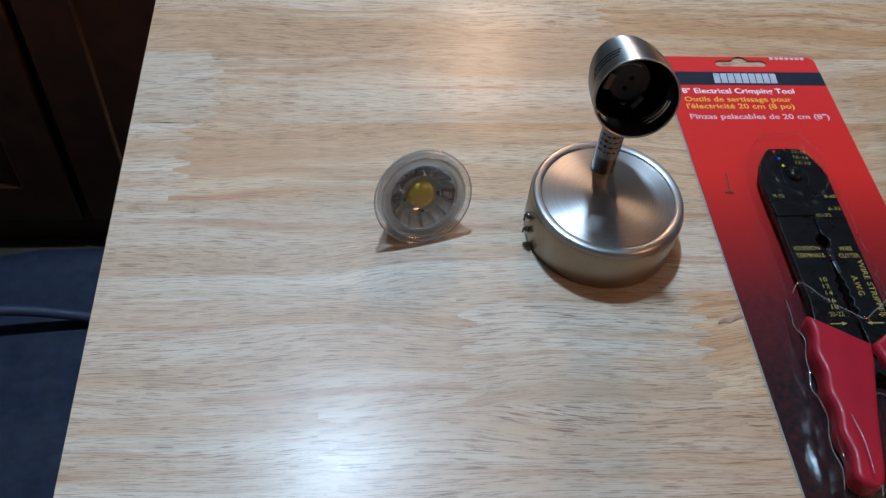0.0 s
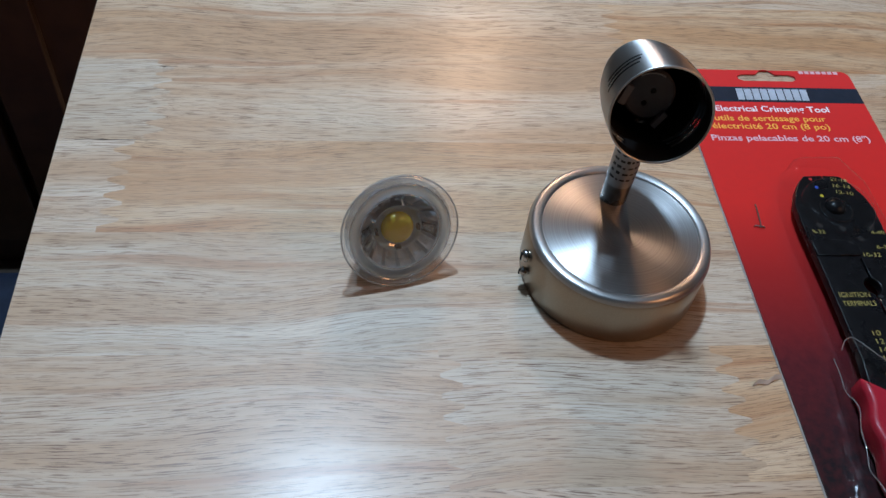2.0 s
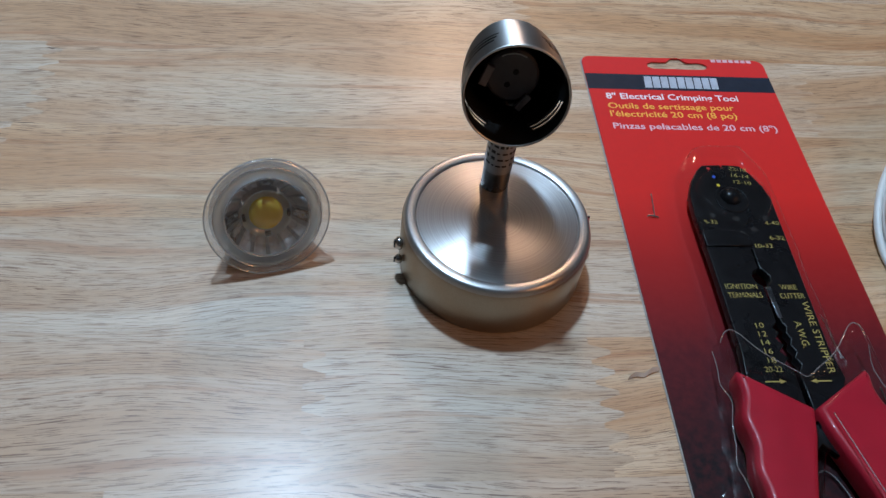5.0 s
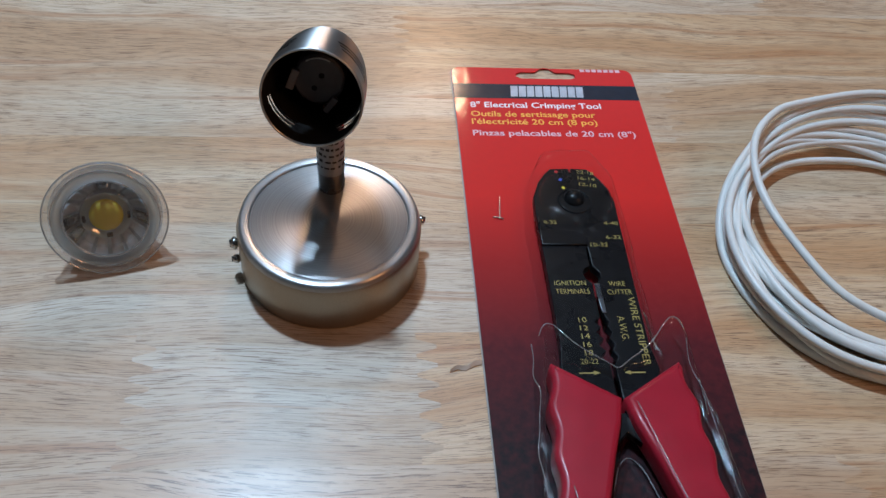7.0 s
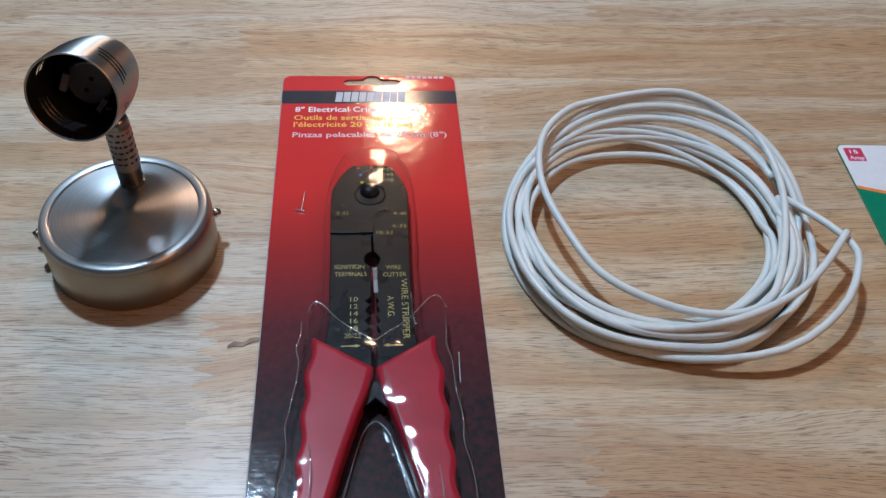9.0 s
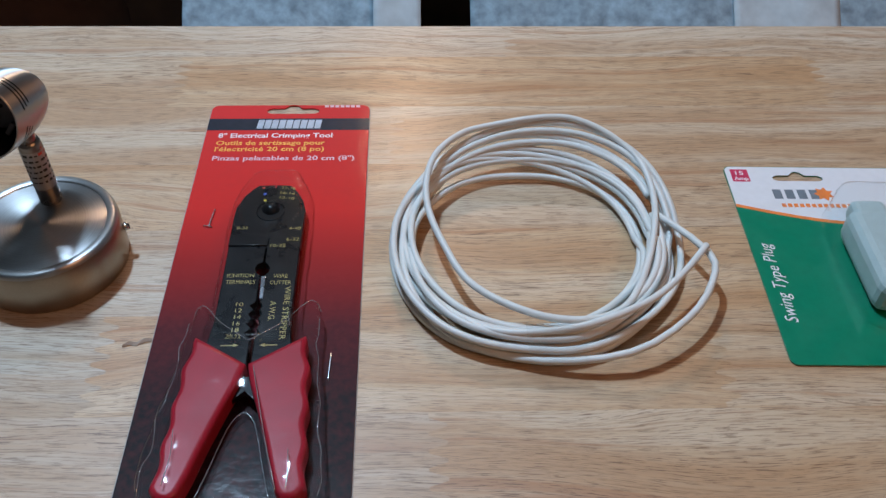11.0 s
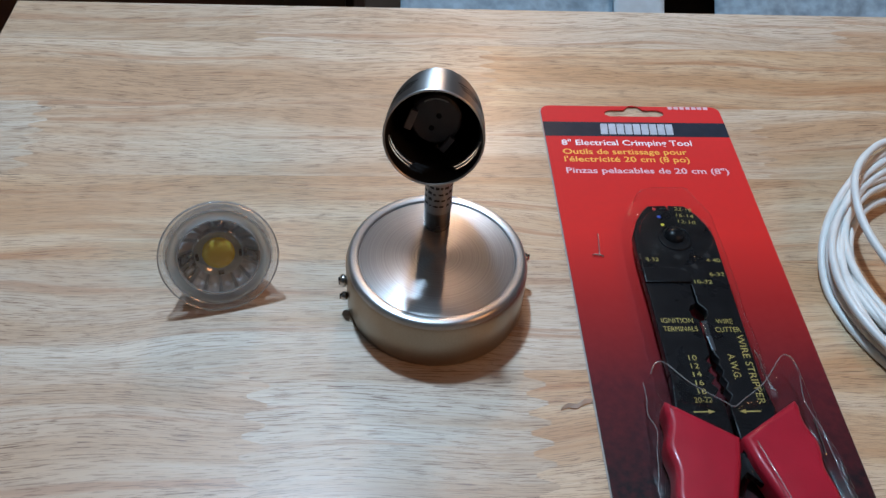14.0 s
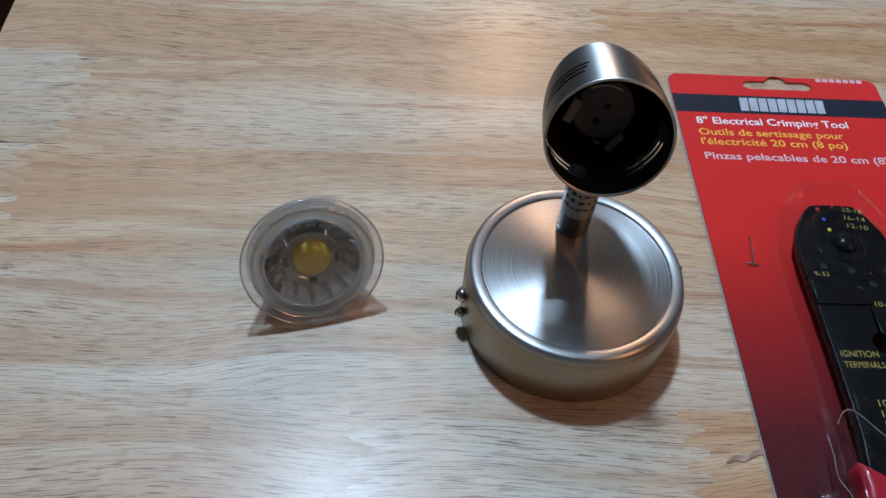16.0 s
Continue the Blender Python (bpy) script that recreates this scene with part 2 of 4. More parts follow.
MAGENTA = plain("crimson_badge_print", (0.55, 0.03, 0.09), 0.4)
GREY_INK = plain("grey_print", (0.16, 0.19, 0.22), 0.5)
PLUG = plain("pale_grey_plug_plastic", (0.42, 0.52, 0.52), 0.4, vary=0.05)
RIM = clear_sheet("clear_bulb_rim", (0.95, 0.96, 0.97), 0.05, 0.08, milk=0.04)
LENS = clear_sheet("clear_lens", (0.97, 0.98, 0.99), 0.04, 0.10, milk=0.03)
MIRROR = plain("silvered_reflector", (0.80, 0.82, 0.86), 0.16, 1.0, vary=0.2, scale=400)
# the cool lamp's bluish reflection is put into this plastic's colour
FROST = frosted("blue_tinted_ring", (0.80, 0.93, 1.0), 0.14, 0.25, 0.10, 0.86)
SMOKE = plain("smoky_grey_plastic", (0.33, 0.37, 0.41), 0.3)
EDGE = frosted("pale_plastic_glint", (0.70, 0.73, 0.75), 0.60, 0.4, 0.08)
CLEAR_FACET = frosted("clear_faceted_plastic", (0.94, 0.97, 1.0), 0.12, 0.36, 0.07, 0.8)
PHOSPHOR = frosted("yellow_led_phosphor", (0.80, 0.64, 0.07), 0.0, 0.05, 0.3)
BULB_BODY = clear_sheet("glass_bulb_body", (0.66, 0.69, 0.72), 0.06, 0.08, milk=0.18)
CERAMIC = plain("grey_bulb_base", (0.30, 0.30, 0.30), 0.5)
SCRAP = plain("grey_plastic_scrap", (0.46, 0.38, 0.31), 0.45)
DARK_WOOD = plain("dark_brown_veneer", (0.075, 0.032, 0.014), 0.45, vary=0.25, scale=30)
FLOOR = plain("dark_floor_tile", (0.06, 0.045, 0.035), 0.4, vary=0.2, scale=12)
WALL = plain("beige_wall_paint", (0.24, 0.215, 0.185), 0.8, vary=0.04, scale=20)
# kept dark so that the ceiling bounces little light
CEIL = plain("dim_ceiling_paint", (0.13, 0.127, 0.124), 0.85, vary=0.03, scale=20)
CLOTH = plain("grey_blue_fabric", (0.25, 0.34, 0.40), 0.9, vary=0.35, scale=90, relief=0.001)
CLOTH_LIGHT = plain("pale_grey_fabric", (0.48, 0.55, 0.58), 0.9, vary=0.12, scale=60)
BAG = plain("dark_blue_bag_fabric", (0.012, 0.020, 0.045), 0.75, vary=0.3, scale=60)
STRAP = plain("blue_grey_strap", (0.04, 0.046, 0.085), 0.6)
LEG = plain("table_leg_wood", (0.42, 0.28, 0.17), 0.45, vary=0.15, scale=40)


# ---- building helpers ----
def thing(name, m, label, category, group="", kind=""):
    ob = new(name)
    ob.empty_display_size = 0.02
    ob.matrix_world = m
    return tagged(ob, label, category, group, kind)


def part(name, data, material, parent=None, label="", m=None, smooth=False):
    """One mesh object under a thing or a part; data: a bmesh or a mesh."""
    if isinstance(data, bmesh.types.BMesh):
        me = bpy.data.meshes.new(name)
        data.normal_update()
        data.to_mesh(me)
        data.free()
    else:
        me = data
    if material is not None and not me.materials:
        me.materials.append(material)
    if smooth:
        for p in me.polygons:
            p.use_smooth = True
    ob = new(name, me)
    if parent is not None:
        ob.parent = parent
    if m is not None:
        ob.matrix_basis = m
    if label:
        ob["label"] = label
    return ob


def sheet(outlines, low, high, bevel=0.0, res=2):
    """A flat piece cut along closed outlines (the first outside, the others holes), from z low to high, its edges rounded."""
    cu = bpy.data.curves.new("cut", "CURVE")
    cu.dimensions, cu.fill_mode = "2D", "BOTH"
    cu.extrude, cu.bevel_depth, cu.bevel_resolution = max(0.0, (high - low) / 2 - bevel), bevel, res
    cu.offset = -bevel
    for pts in outlines:
        sp = cu.splines.new("POLY")
        sp.points.add(len(pts) - 1)
        for p, (x, y) in zip(sp.points, pts):
            p.co = (x, y, 0, 1)
        sp.use_cyclic_u = True
    ob = bpy.data.objects.new("cut", cu)
    scene.collection.objects.link(ob)
    me = bpy.data.meshes.new_from_object(ob.evaluated_get(bpy.context.evaluated_depsgraph_get()))
    bpy.data.objects.remove(ob)
    bpy.data.curves.remove(cu)
    me.transform(Matrix.Translation((0, 0, (low + high) / 2)))
    return me


def box(x0, x1, y0, y1, z0, z1, bevel=0.0, seg=2):
    bm = bmesh.new()
    bmesh.ops.create_cube(bm, size=1)
    bm.transform(Matrix.Translation(((x0 + x1) / 2, (y0 + y1) / 2, (z0 + z1) / 2)) @ Matrix.Diagonal((x1 - x0, y1 - y0, z1 - z0, 1)))
    if bevel:
        bmesh.ops.bevel(bm, geom=bm.edges[:], offset=bevel, segments=seg, affect="EDGES", profile=0.5)
    return bm


def lathe(profile, n=64, close=False):
    """Turn (radius, z) pairs about z."""
    bm = bmesh.new()
    rings = []
    for r, z in profile:
        if r < 1e-6:
            rings.append([bm.verts.new((0, 0, z))])
        else:
            rings.append([bm.verts.new((r * math.cos(2 * math.pi * k / n), r * math.sin(2 * math.pi * k / n), z)) for k in range(n)])
    pairs = list(zip(rings, rings[1:])) + ([(rings[-1], rings[0])] if close else [])
    for a, b in pairs:
        for k in range(n):
            q = [a[k % len(a)], a[(k + 1) % len(a)], b[(k + 1) % len(b)], b[k % len(b)]]
            q = [v for i, v in enumerate(q) if v not in q[:i]]
            if len(q) > 2:
                bm.faces.new(q)
    bmesh.ops.recalc_face_normals(bm, faces=bm.faces[:])
    return bm


def tube(points, radius, n=8, cyclic=False, cap=True):
    """A round rod along points."""
    bm = bmesh.new()
    pts = [Vector(p) for p in points]
    rings, up = [], Vector((0, 0, 1))
    for i, p in enumerate(pts):
        a = pts[i - 1] if (i or cyclic) else p
        b = pts[(i + 1) % len(pts)] if (i < len(pts) - 1 or cyclic) else p
        d = (b - a).normalized()
        s = d.cross(up)
        if s.length < 1e-4:
            s = d.cross(Vector((0, 1, 0)))
        s.normalize()
        u = s.cross(d)
        rings.append([bm.verts.new(p + radius * (math.cos(2 * math.pi * k / n) * s + math.sin(2 * math.pi * k / n) * u)) for k in range(n)])
    for a, b in list(zip(rings, rings[1:])) + ([(rings[-1], rings[0])] if cyclic else []):
        for k in range(n):
            bm.faces.new((a[k], a[(k + 1) % n], b[(k + 1) % n], b[k]))
    if cap and not cyclic:
        bm.faces.new(rings[0][::-1])
        bm.faces.new(rings[-1])
    bmesh.ops.recalc_face_normals(bm, faces=bm.faces[:])
    return bm


def smooth_line(points, steps=8, cyclic=False):
    """A Catmull-Rom line through points."""
    p = [Vector(q) for q in points]
    n, out = len(p), []
    for i in range(n if cyclic else n - 1):
        a, b, c, d = (p[(i + k) % n] if cyclic else p[min(max(i + k, 0), n - 1)] for k in (-1, 0, 1, 2))
        for s in range(steps):
            t = s / steps
            out.append(0.5 * (2 * b + (c - a) * t + (2 * a - 5 * b + 4 * c - d) * t * t + (3 * b - a - 3 * c + d) * t ** 3))
    if not cyclic:
        out.append(p[-1])
    return out


def round_rect(x0, x1, y0, y1, r, n=6):
    out = []
    for cx, cy, a in ((x1 - r, y1 - r, 0), (x0 + r, y1 - r, 90), (x0 + r, y0 + r, 180), (x1 - r, y0 + r, 270)):
        out += [(cx + r * math.cos(radians(a + 90 * k / n)), cy + r * math.sin(radians(a + 90 * k / n))) for k in range(n + 1)]
    return out


def hang_hole(x, y, w):
    """The keyed slot of a hanging card, centred at (x, y), w wide."""
    h, k = w * 0.085, w * 0.13
    pts = [(x - w / 2, y - h * 0.5), (x - w / 2 + h, y - h), (x + w / 2 - h, y - h), (x + w / 2, y - h * 0.5), (x + w / 2, y + h * 0.4), (x + w / 2 - h, y + h), (x + k * 1.3, y + h)]
    pts += [(x + k * math.cos(radians(a)), y + h + k * 0.9 * math.sin(radians(a))) for a in range(30, 151, 20)]
    return pts + [(x - k * 1.3, y + h), (x - w / 2 + h, y + h), (x - w / 2, y + h * 0.4)]


def lettering(body, x, y, height, width, z, material, parent, turn=0.0, bold=0.0, shear=0.0, name="lettering"):
    """Words laid flat: the baseline starts at (x, y), turned by so many degrees; capitals of that height, stretched to that width."""
    cu = bpy.data.curves.new("words", "FONT")
    cu.body, cu.size, cu.offset, cu.shear, cu.resolution_u = body, 1.0, bold, shear, 3
    cu.fill_mode = "FRONT" if hasattr(cu, "fill_mode") else cu.fill_mode
    ob = bpy.data.objects.new("words", cu)
    scene.collection.objects.link(ob)
    me = bpy.data.meshes.new_from_object(ob.evaluated_get(bpy.context.evaluated_depsgraph_get()))
    bpy.data.objects.remove(ob)
    bpy.data.curves.remove(cu)
    xs = [v.co.x for v in me.vertices]
    s = height / 0.69
    me.transform(Matrix.Diagonal((width / (max(xs) - min(xs)), s, 1, 1)) @ Matrix.Translation((-min(xs), 0, 0)))
    return part(name, me, material, parent, m=pose(x, y, z, 0, 0, turn))


def bars(x, y, w, h, n, z, material, parent, gap=0.25, name="print_bar", slant=0.0):
    """A row of plain blocks where writing is not lettered."""
    step = w / n
    for k in range(n):
        a = x + k * step
        b = a + step * (1 - gap)
        part(name, sheet([[(a, y), (b, y), (b + slant, y + h), (a + slant, y + h)]], z, z + 0.00008), material, parent)


# ---- room ----
# Walls and ceiling are unseen, added to close the room and bounce light.
ROOM = (-2.0, 2.6, -2.2, 2.6, -0.75, 1.85)
X0, X1, Y0, Y1, Z0, Z1 = ROOM
part("floor", box(X0, X1, Y0, Y1, Z0 - 0.1, Z0), FLOOR)
part("ceiling", box(X0 - 0.1, X1 + 0.1, Y0 - 0.1, Y1 + 0.1, Z1, Z1 + 0.1), CEIL)
part("wall_west", box(X0 - 0.1, X0, Y0, Y1, Z0 - 0.1, Z1), WALL)
part("wall_east", box(X1, X1 + 0.1, Y0, Y1, Z0 - 0.1, Z1), WALL)
part("wall_south", box(X0 - 0.1, X1 + 0.1, Y0 - 0.1, Y0, Z0 - 0.1, Z1), WALL)
part("wall_north", box(X0 - 0.1, X1 + 0.1, Y1, Y1 + 0.1, Z0 - 0.1, Z1), WALL)
for nm in ("floor", "ceiling", "wall_west", "wall_east", "wall_south", "wall_north"):
    tagged(bpy.data.objects[nm], kind="structure", category=nm.split("_")[0])
tagged(bpy.data.objects["floor"], "dark tiled floor under the wooden table")

# ---- brown cabinet behind and beside the table ----
cab = thing("cabinet", pose(-0.42, 0.96, Z0), "dark brown wooden cabinet with framed panel doors", "cabinet")
part("body", box(-0.72, 0.66, 0, 0.42, 0.0, 0.80, 0.004), DARK_WOOD, cab)
for x in (-0.70, -0.25, 0.205):
    d = part("door", sheet([[(x + 0.004, 0.07), (x + 0.446, 0.07), (x + 0.446, 0.78), (x + 0.004, 0.78)], [(x + 0.07, 0.14), (x + 0.38, 0.14), (x + 0.38, 0.71), (x + 0.07, 0.71)]], 0, 0.02, 0.002), DARK_WOOD, cab, m=pose(0, 0, 0, 90, 0, 0))
    part("panel", box(x + 0.065, x + 0.385, 0.135, 0.715, -0.001, 0.009, 0.003), DARK_WOOD, d)
part("knob", lathe([(0, 0.026), (0.010, 0.024), (0.013, 0.018), (0.006, 0.009), (0.006, 0)], 20), plain("reddish_knob", (0.35, 0.06, 0.03), 0.4), cab, "reddish wooden knob", m=pose(0.16, -0.018, 0.62, 90, 0, 0), smooth=True)

# ---- cloth-covered bench behind the table ----
bench = thing("covered_bench", pose(0.287, 0.80, Z0), "bench covered by a hanging grey-blue fabric throw", "bench")
part("body", box(0.01, 1.26, 0.03, 0.14, 0, 0.725, 0.005), DARK_WOOD, bench)
def throw(x0, x1, top, seed, depth):
    bm = bmesh.new()
    nx = max(8, int((x1 - x0) * 160))
    grid = []
    zs = [0.02 + (top - 0.03) * (1 - (1 - k / 16) ** 2) for k in range(17)]
    for i in range(nx + 1):
        x = x0 + (x1 - x0) * i / nx
        col = []
        for z in zs:
            w = noise.noise(Vector((x * 9 + seed, z * 0.7, seed))) + 0.5 * noise.noise(Vector((x * 26 + seed, z * 1.2, 3)))
            col.append(bm.verts.new((x, -depth - min(0.15, 1.2 * (top - z)) + 0.016 * w, z)))
        col.append(bm.verts.new((x, 0.01, top)))
        col.append(bm.verts.new((x, 0.12, top + 0.003)))
        grid.append(col)
    for a, b in zip(grid, grid[1:]):
        for k in range(len(a) - 1):
            bm.faces.new((a[k], b[k], b[k + 1], a[k + 1]))
    return bm
for x0, x1, mat, seed, dep, nm in ((0.0, 0.171, CLOTH, 1.0, 0.0, ""), (0.169, 0.211, CLOTH_LIGHT, 2.0, 0.012, "pale grey fabric strip"), (0.256, 0.504, CLOTH, 5.0, 0.0, ""), (0.495, 0.594, CLOTH_LIGHT, 7.0, 0.004, "pale grey fabric fold"), (0.585, 1.26, CLOTH, 9.0, 0.0, "")):
    ob = part("throw", throw(x0, x1, 0.735, seed, dep), mat, bench, nm, smooth=True)
    so = ob.modifiers.new("thick", "SOLIDIFY")
    so.thickness = 0.003

# ---- bag on the floor beside the table ----
bag = thing("bag", pose(-0.36, 0.60, Z0), "dark blue fabric bag with a strap lying on the floor", "bag")
bm = box(-0.32, 0.30, -0.34, 0.24, 0, 0.16, 0.05, 4)
bmesh.ops.subdivide_edges(bm, edges=bm.edges[:], cuts=3, use_grid_fill=True)
for v in bm.verts:
    if v.co.z > 0.03:
        v.co += Vector((0, 0, 0.05 * noise.noise(v.co * 7) - 0.10 * max(0, v.co.y)))
part("bag_body", bm, BAG, bag, smooth=True)
part("strap", tube(smooth_line([(-0.31, 0.02, 0.14), (-0.1, 0.05, 0.195), (0.1, 0.10, 0.19), (0.29, 0.11, 0.13)]), 0.007, 8), STRAP, bag, "blue-grey woven strap", smooth=True)

# ---- table ----
TX0, TX1, TY0, TY1 = 0.0515, 1.30, -0.22, 0.597
table = thing("table", pose((TX0 + TX1) / 2, (TY0 + TY1) / 2, Z0), "pale rubberwood table with a finger-jointed butcher-block top", "table")
for sx in (-1, 1):
    for sy in (-1, 1):
        part("leg", box(sx * 0.56 - 0.03, sx * 0.56 + 0.03, sy * 0.34 - 0.03, sy * 0.34 + 0.03, 0, 0.69, 0.004), LEG, table)
for sy in (-1, 1):
    part("apron", box(-0.53, 0.53, sy * 0.345 - 0.011, sy * 0.345 + 0.011, 0.63, 0.718, 0.002), LEG, table)
for sx in (-1, 1):
    part("apron", box(sx * 0.565 - 0.011, sx * 0.565 + 0.011, -0.31, 0.31, 0.63, 0.718, 0.002), LEG, table)

# ---- spotlight ----
BX, BY, BR, BH = 0.298, 0.3625, 0.0388, 0.0272
lamp = thing("spotlight", pose(BX, BY, 0), "brushed nickel spotlight with a round base and open bullet shade", "spotlight")
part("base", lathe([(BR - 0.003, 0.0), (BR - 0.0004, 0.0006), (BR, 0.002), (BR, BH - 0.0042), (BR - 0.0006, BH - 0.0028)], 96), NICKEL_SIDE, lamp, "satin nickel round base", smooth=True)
part("base_rim", lathe([(BR - 0.0006, BH - 0.0028), (BR - 0.0010, BH - 0.0012), (BR - 0.0017, BH - 0.0003), (BR - 0.0024, BH), (BR - 0.0050, BH - 0.0002), (BR - 0.0055, BH - 0.0005), (BR - 0.0058, BH - 0.0012)], 96), NICKEL_RIM, lamp, "satin rounded rim of the base", smooth=True)
part("base_top", lathe([(BR - 0.0058, BH - 0.0012), (BR - 0.0062, BH - 0.0010), (0.02, BH - 0.0006), (0.0, BH - 0.0004)], 96), NICKEL, lamp, "circular-brushed nickel top plate", smooth=True)
def side_screw(angle, z, r):
    a = radians(angle)
    p = part("screw", lathe([(0, 0.0032), (r * 0.6, 0.0030), (r, 0.0018), (r, 0.0008), (r * 0.6, 0.0), (r * 0.6, -0.003)], 16), SCREW, lamp, m=Matrix.Translation((BR * math.cos(a), BR * math.sin(a), z)) @ Matrix.Rotation(a, 4, "Z") @ Matrix.Rotation(radians(90), 4, "Y"), smooth=True)
    part("slot", box(-r * 0.75, r * 0.75, -r * 0.14, r * 0.14, 0.0026, 0.0034), HOLE, p)
side_screw(188, 0.0170, 0.0028)
side_screw(190, 0.0085, 0.0020)
side_screw(11, 0.0170, 0.0023)
SX, SY = 0.0005, 0.0190
part("stem", lathe([(0.0054, BH - 0.001), (0.0057, BH), (0.0057, 0.0640), (0.0050, 0.0662), (0.003, 0.0670), (0, 0.0670)], 32), TUBE, lamp, "slim metal tube stem", m=pose(SX, SY, 0), smooth=True)
sleeve = part("label_sleeve", lathe([(0.00582, 0.0375), (0.00588, 0.0378), (0.00588, 0.0612), (0.00582, 0.0615)], 32), LABEL, lamp, "silver foil label wrapped round the stem", m=pose(SX, SY, 0), smooth=True)
rng = random.Random(4)
for row in range(6):
    z = 0.0590 - row * 0.0034
    a = -165.0
    while a < 10:
        w = rng.uniform(10, 26)
        h = rng.uniform(0.0008, 0.0017)
        bm = bmesh.new()
        vs = [[bm.verts.new((0.00594 * math.cos(radians(a + w * k / 3)), 0.00594 * math.sin(radians(a + w * k / 3)), zz)) for k in range(4)] for zz in (z, z + h)]
        for k in range(3):
            bm.faces.new((vs[0][k], vs[0][k + 1], vs[1][k + 1], vs[1][k]))
        part("print_bar", bm, RED_INK if row == 0 and a > -60 else INK, sleeve)
        a += w + rng.uniform(5, 14)
part("knuckle", lathe([(0.0, 0.0080), (0.0030, 0.0074), (0.0042, 0.0050), (0.0044, 0.0), (0.003, -0.003)], 24), TUBE, lamp, "swivel joint under the shade", m=pose(SX, SY, 0.0665), smooth=True)

SHADE_N = Vector((math.cos(radians(-95.5)) * math.cos(radians(18.3)), math.sin(radians(-95.5)) * math.cos(radians(18.3)), math.sin(radians(18.3))))
SHADE_M = Matrix.Translation((0.2935 - BX, 0.3554 - BY, 0.0968)) @ SHADE_N.to_track_quat("Z", "Y").to_matrix().to_4x4()
SR, SL = 0.0186, 0.0535
def shade_r(s):
    return SR * (1 - (s / SL) ** 2.75) ** 0.5 if s < SL else 0.0
def shade_shell(off):
    """The bullet shade's skin, its vent slots left open."""
    slots = [(0.0082, 0.0095), (0.0110, 0.0123), (0.0138, 0.0151)]
    cuts = sorted([0.0, 0.003, 0.006] + [c for s in slots for c in s] + [0.0165, 0.019, 0.022, 0.025, 0.028, 0.031, 0.034, 0.037, 0.040, 0.043, 0.0455, 0.0475, 0.0495, 0.0511, 0.0522, 0.0530])
    n = 120
    bm = bmesh.new()
    rings = [[bm.verts.new(((shade_r(s) - off) * math.cos(2 * math.pi * k / n), (shade_r(s) - off) * math.sin(2 * math.pi * k / n), -s + (off if s > 0.045 else 0))) for k in range(n)] for s in cuts]
    for s0, a, b in zip(cuts, rings, rings[1:]):
        row = [i for i, s in enumerate(slots) if abs(s[0] - s0) < 1e-6]
        for k in range(n):
            ang = (k + 0.5) * 360 / n
            shift = (row[0] - 1) * 3 if row else 0
            if row and any(abs((ang - c - (shift if c in (40, 220) else -shift) + 180) % 360 - 180) < 24 for c in (40, 140, 220, 320)):
                continue
            bm.faces.new((a[k], a[(k + 1) % n], b[(k + 1) % n], b[k]))
    tip = bm.verts.new((0, 0, -SL + off))
    for k in range(n):
        bm.faces.new((rings[-1][k], rings[-1][(k + 1) % n], tip))
    bmesh.ops.recalc_face_normals(bm, faces=bm.faces[:])
    return bm
shade = part("shade", shade_shell(0.0), DARK_NICKEL, lamp, "dark brushed nickel bullet shade with vent slots", m=SHADE_M, smooth=True)
part("lining", shade_shell(0.0009), BLACK_IN, shade, "matt black inside of the shade", smooth=True)
part("shade_lip", lathe([(SR, 0.0), (SR - 0.0002, 0.0004), (SR - 0.0007, 0.0004), (SR - 0.0009, 0.0)], 96), CHROME, shade, smooth=True)
socket = part("lamp_socket", lathe([(0, -0.0193), (0.0088, -0.0193), (0.0096, -0.0200), (0.0096, -0.030), (0, -0.030)], 40), SOCKET, shade, "grey ceramic two-pin lamp socket")
for x, y in ((0.0010, 0.0016), (-0.0016, -0.0034)):
    part("pin_hole", lathe([(0, -0.01915), (0.0010, -0.01915), (0.0011, -0.0193)], 14), HOLE, socket, m=pose(x, y, 0))
part("clip", box(-0.0105, -0.0075, -0.007, 0.001, -0.0190, -0.0165, 0.0004), SOCKET_CLIP, socket, m=pose(0, 0, 0, 0, 0, -20))
part("clip", box(0.0078, 0.0102, -0.008, -0.001, -0.0190, -0.0165, 0.0004), SOCKET_CLIP, socket, m=pose(0, 0, 0, 0, 0, -35))
part("socket_spring", tube([(0.0085 * math.cos(radians(a)), 0.0085 * math.sin(radians(a)), -0.0190) for a in range(60, 125, 8)], 0.0003, 6), SCREW, socket)

# ---- bulb lying on its side ----
BULB_N = Vector((math.cos(radians(-76)) * math.cos(radians(23)), math.sin(radians(-76)) * math.cos(radians(23)), math.sin(radians(23))))
bulb = thing("led_bulb", Matrix.Translation((0.2062, 0.3638, 0.0240)) @ BULB_N.to_track_quat("Z", "Y").to_matrix().to_4x4(), "clear two-pin LED spot bulb with yellow chip, lying on the table", "light bulb")
part("rim", lathe([(0.0212, 0.0), (0.0216, 0.0007), (0.0226, 0.0009), (0.0240, 0.0007), (0.0249, 0.0), (0.0249, -0.0012), (0.0240, -0.0026), (0.0226, -0.0034)], 72), RIM, bulb, "clear plastic front rim", smooth=True)
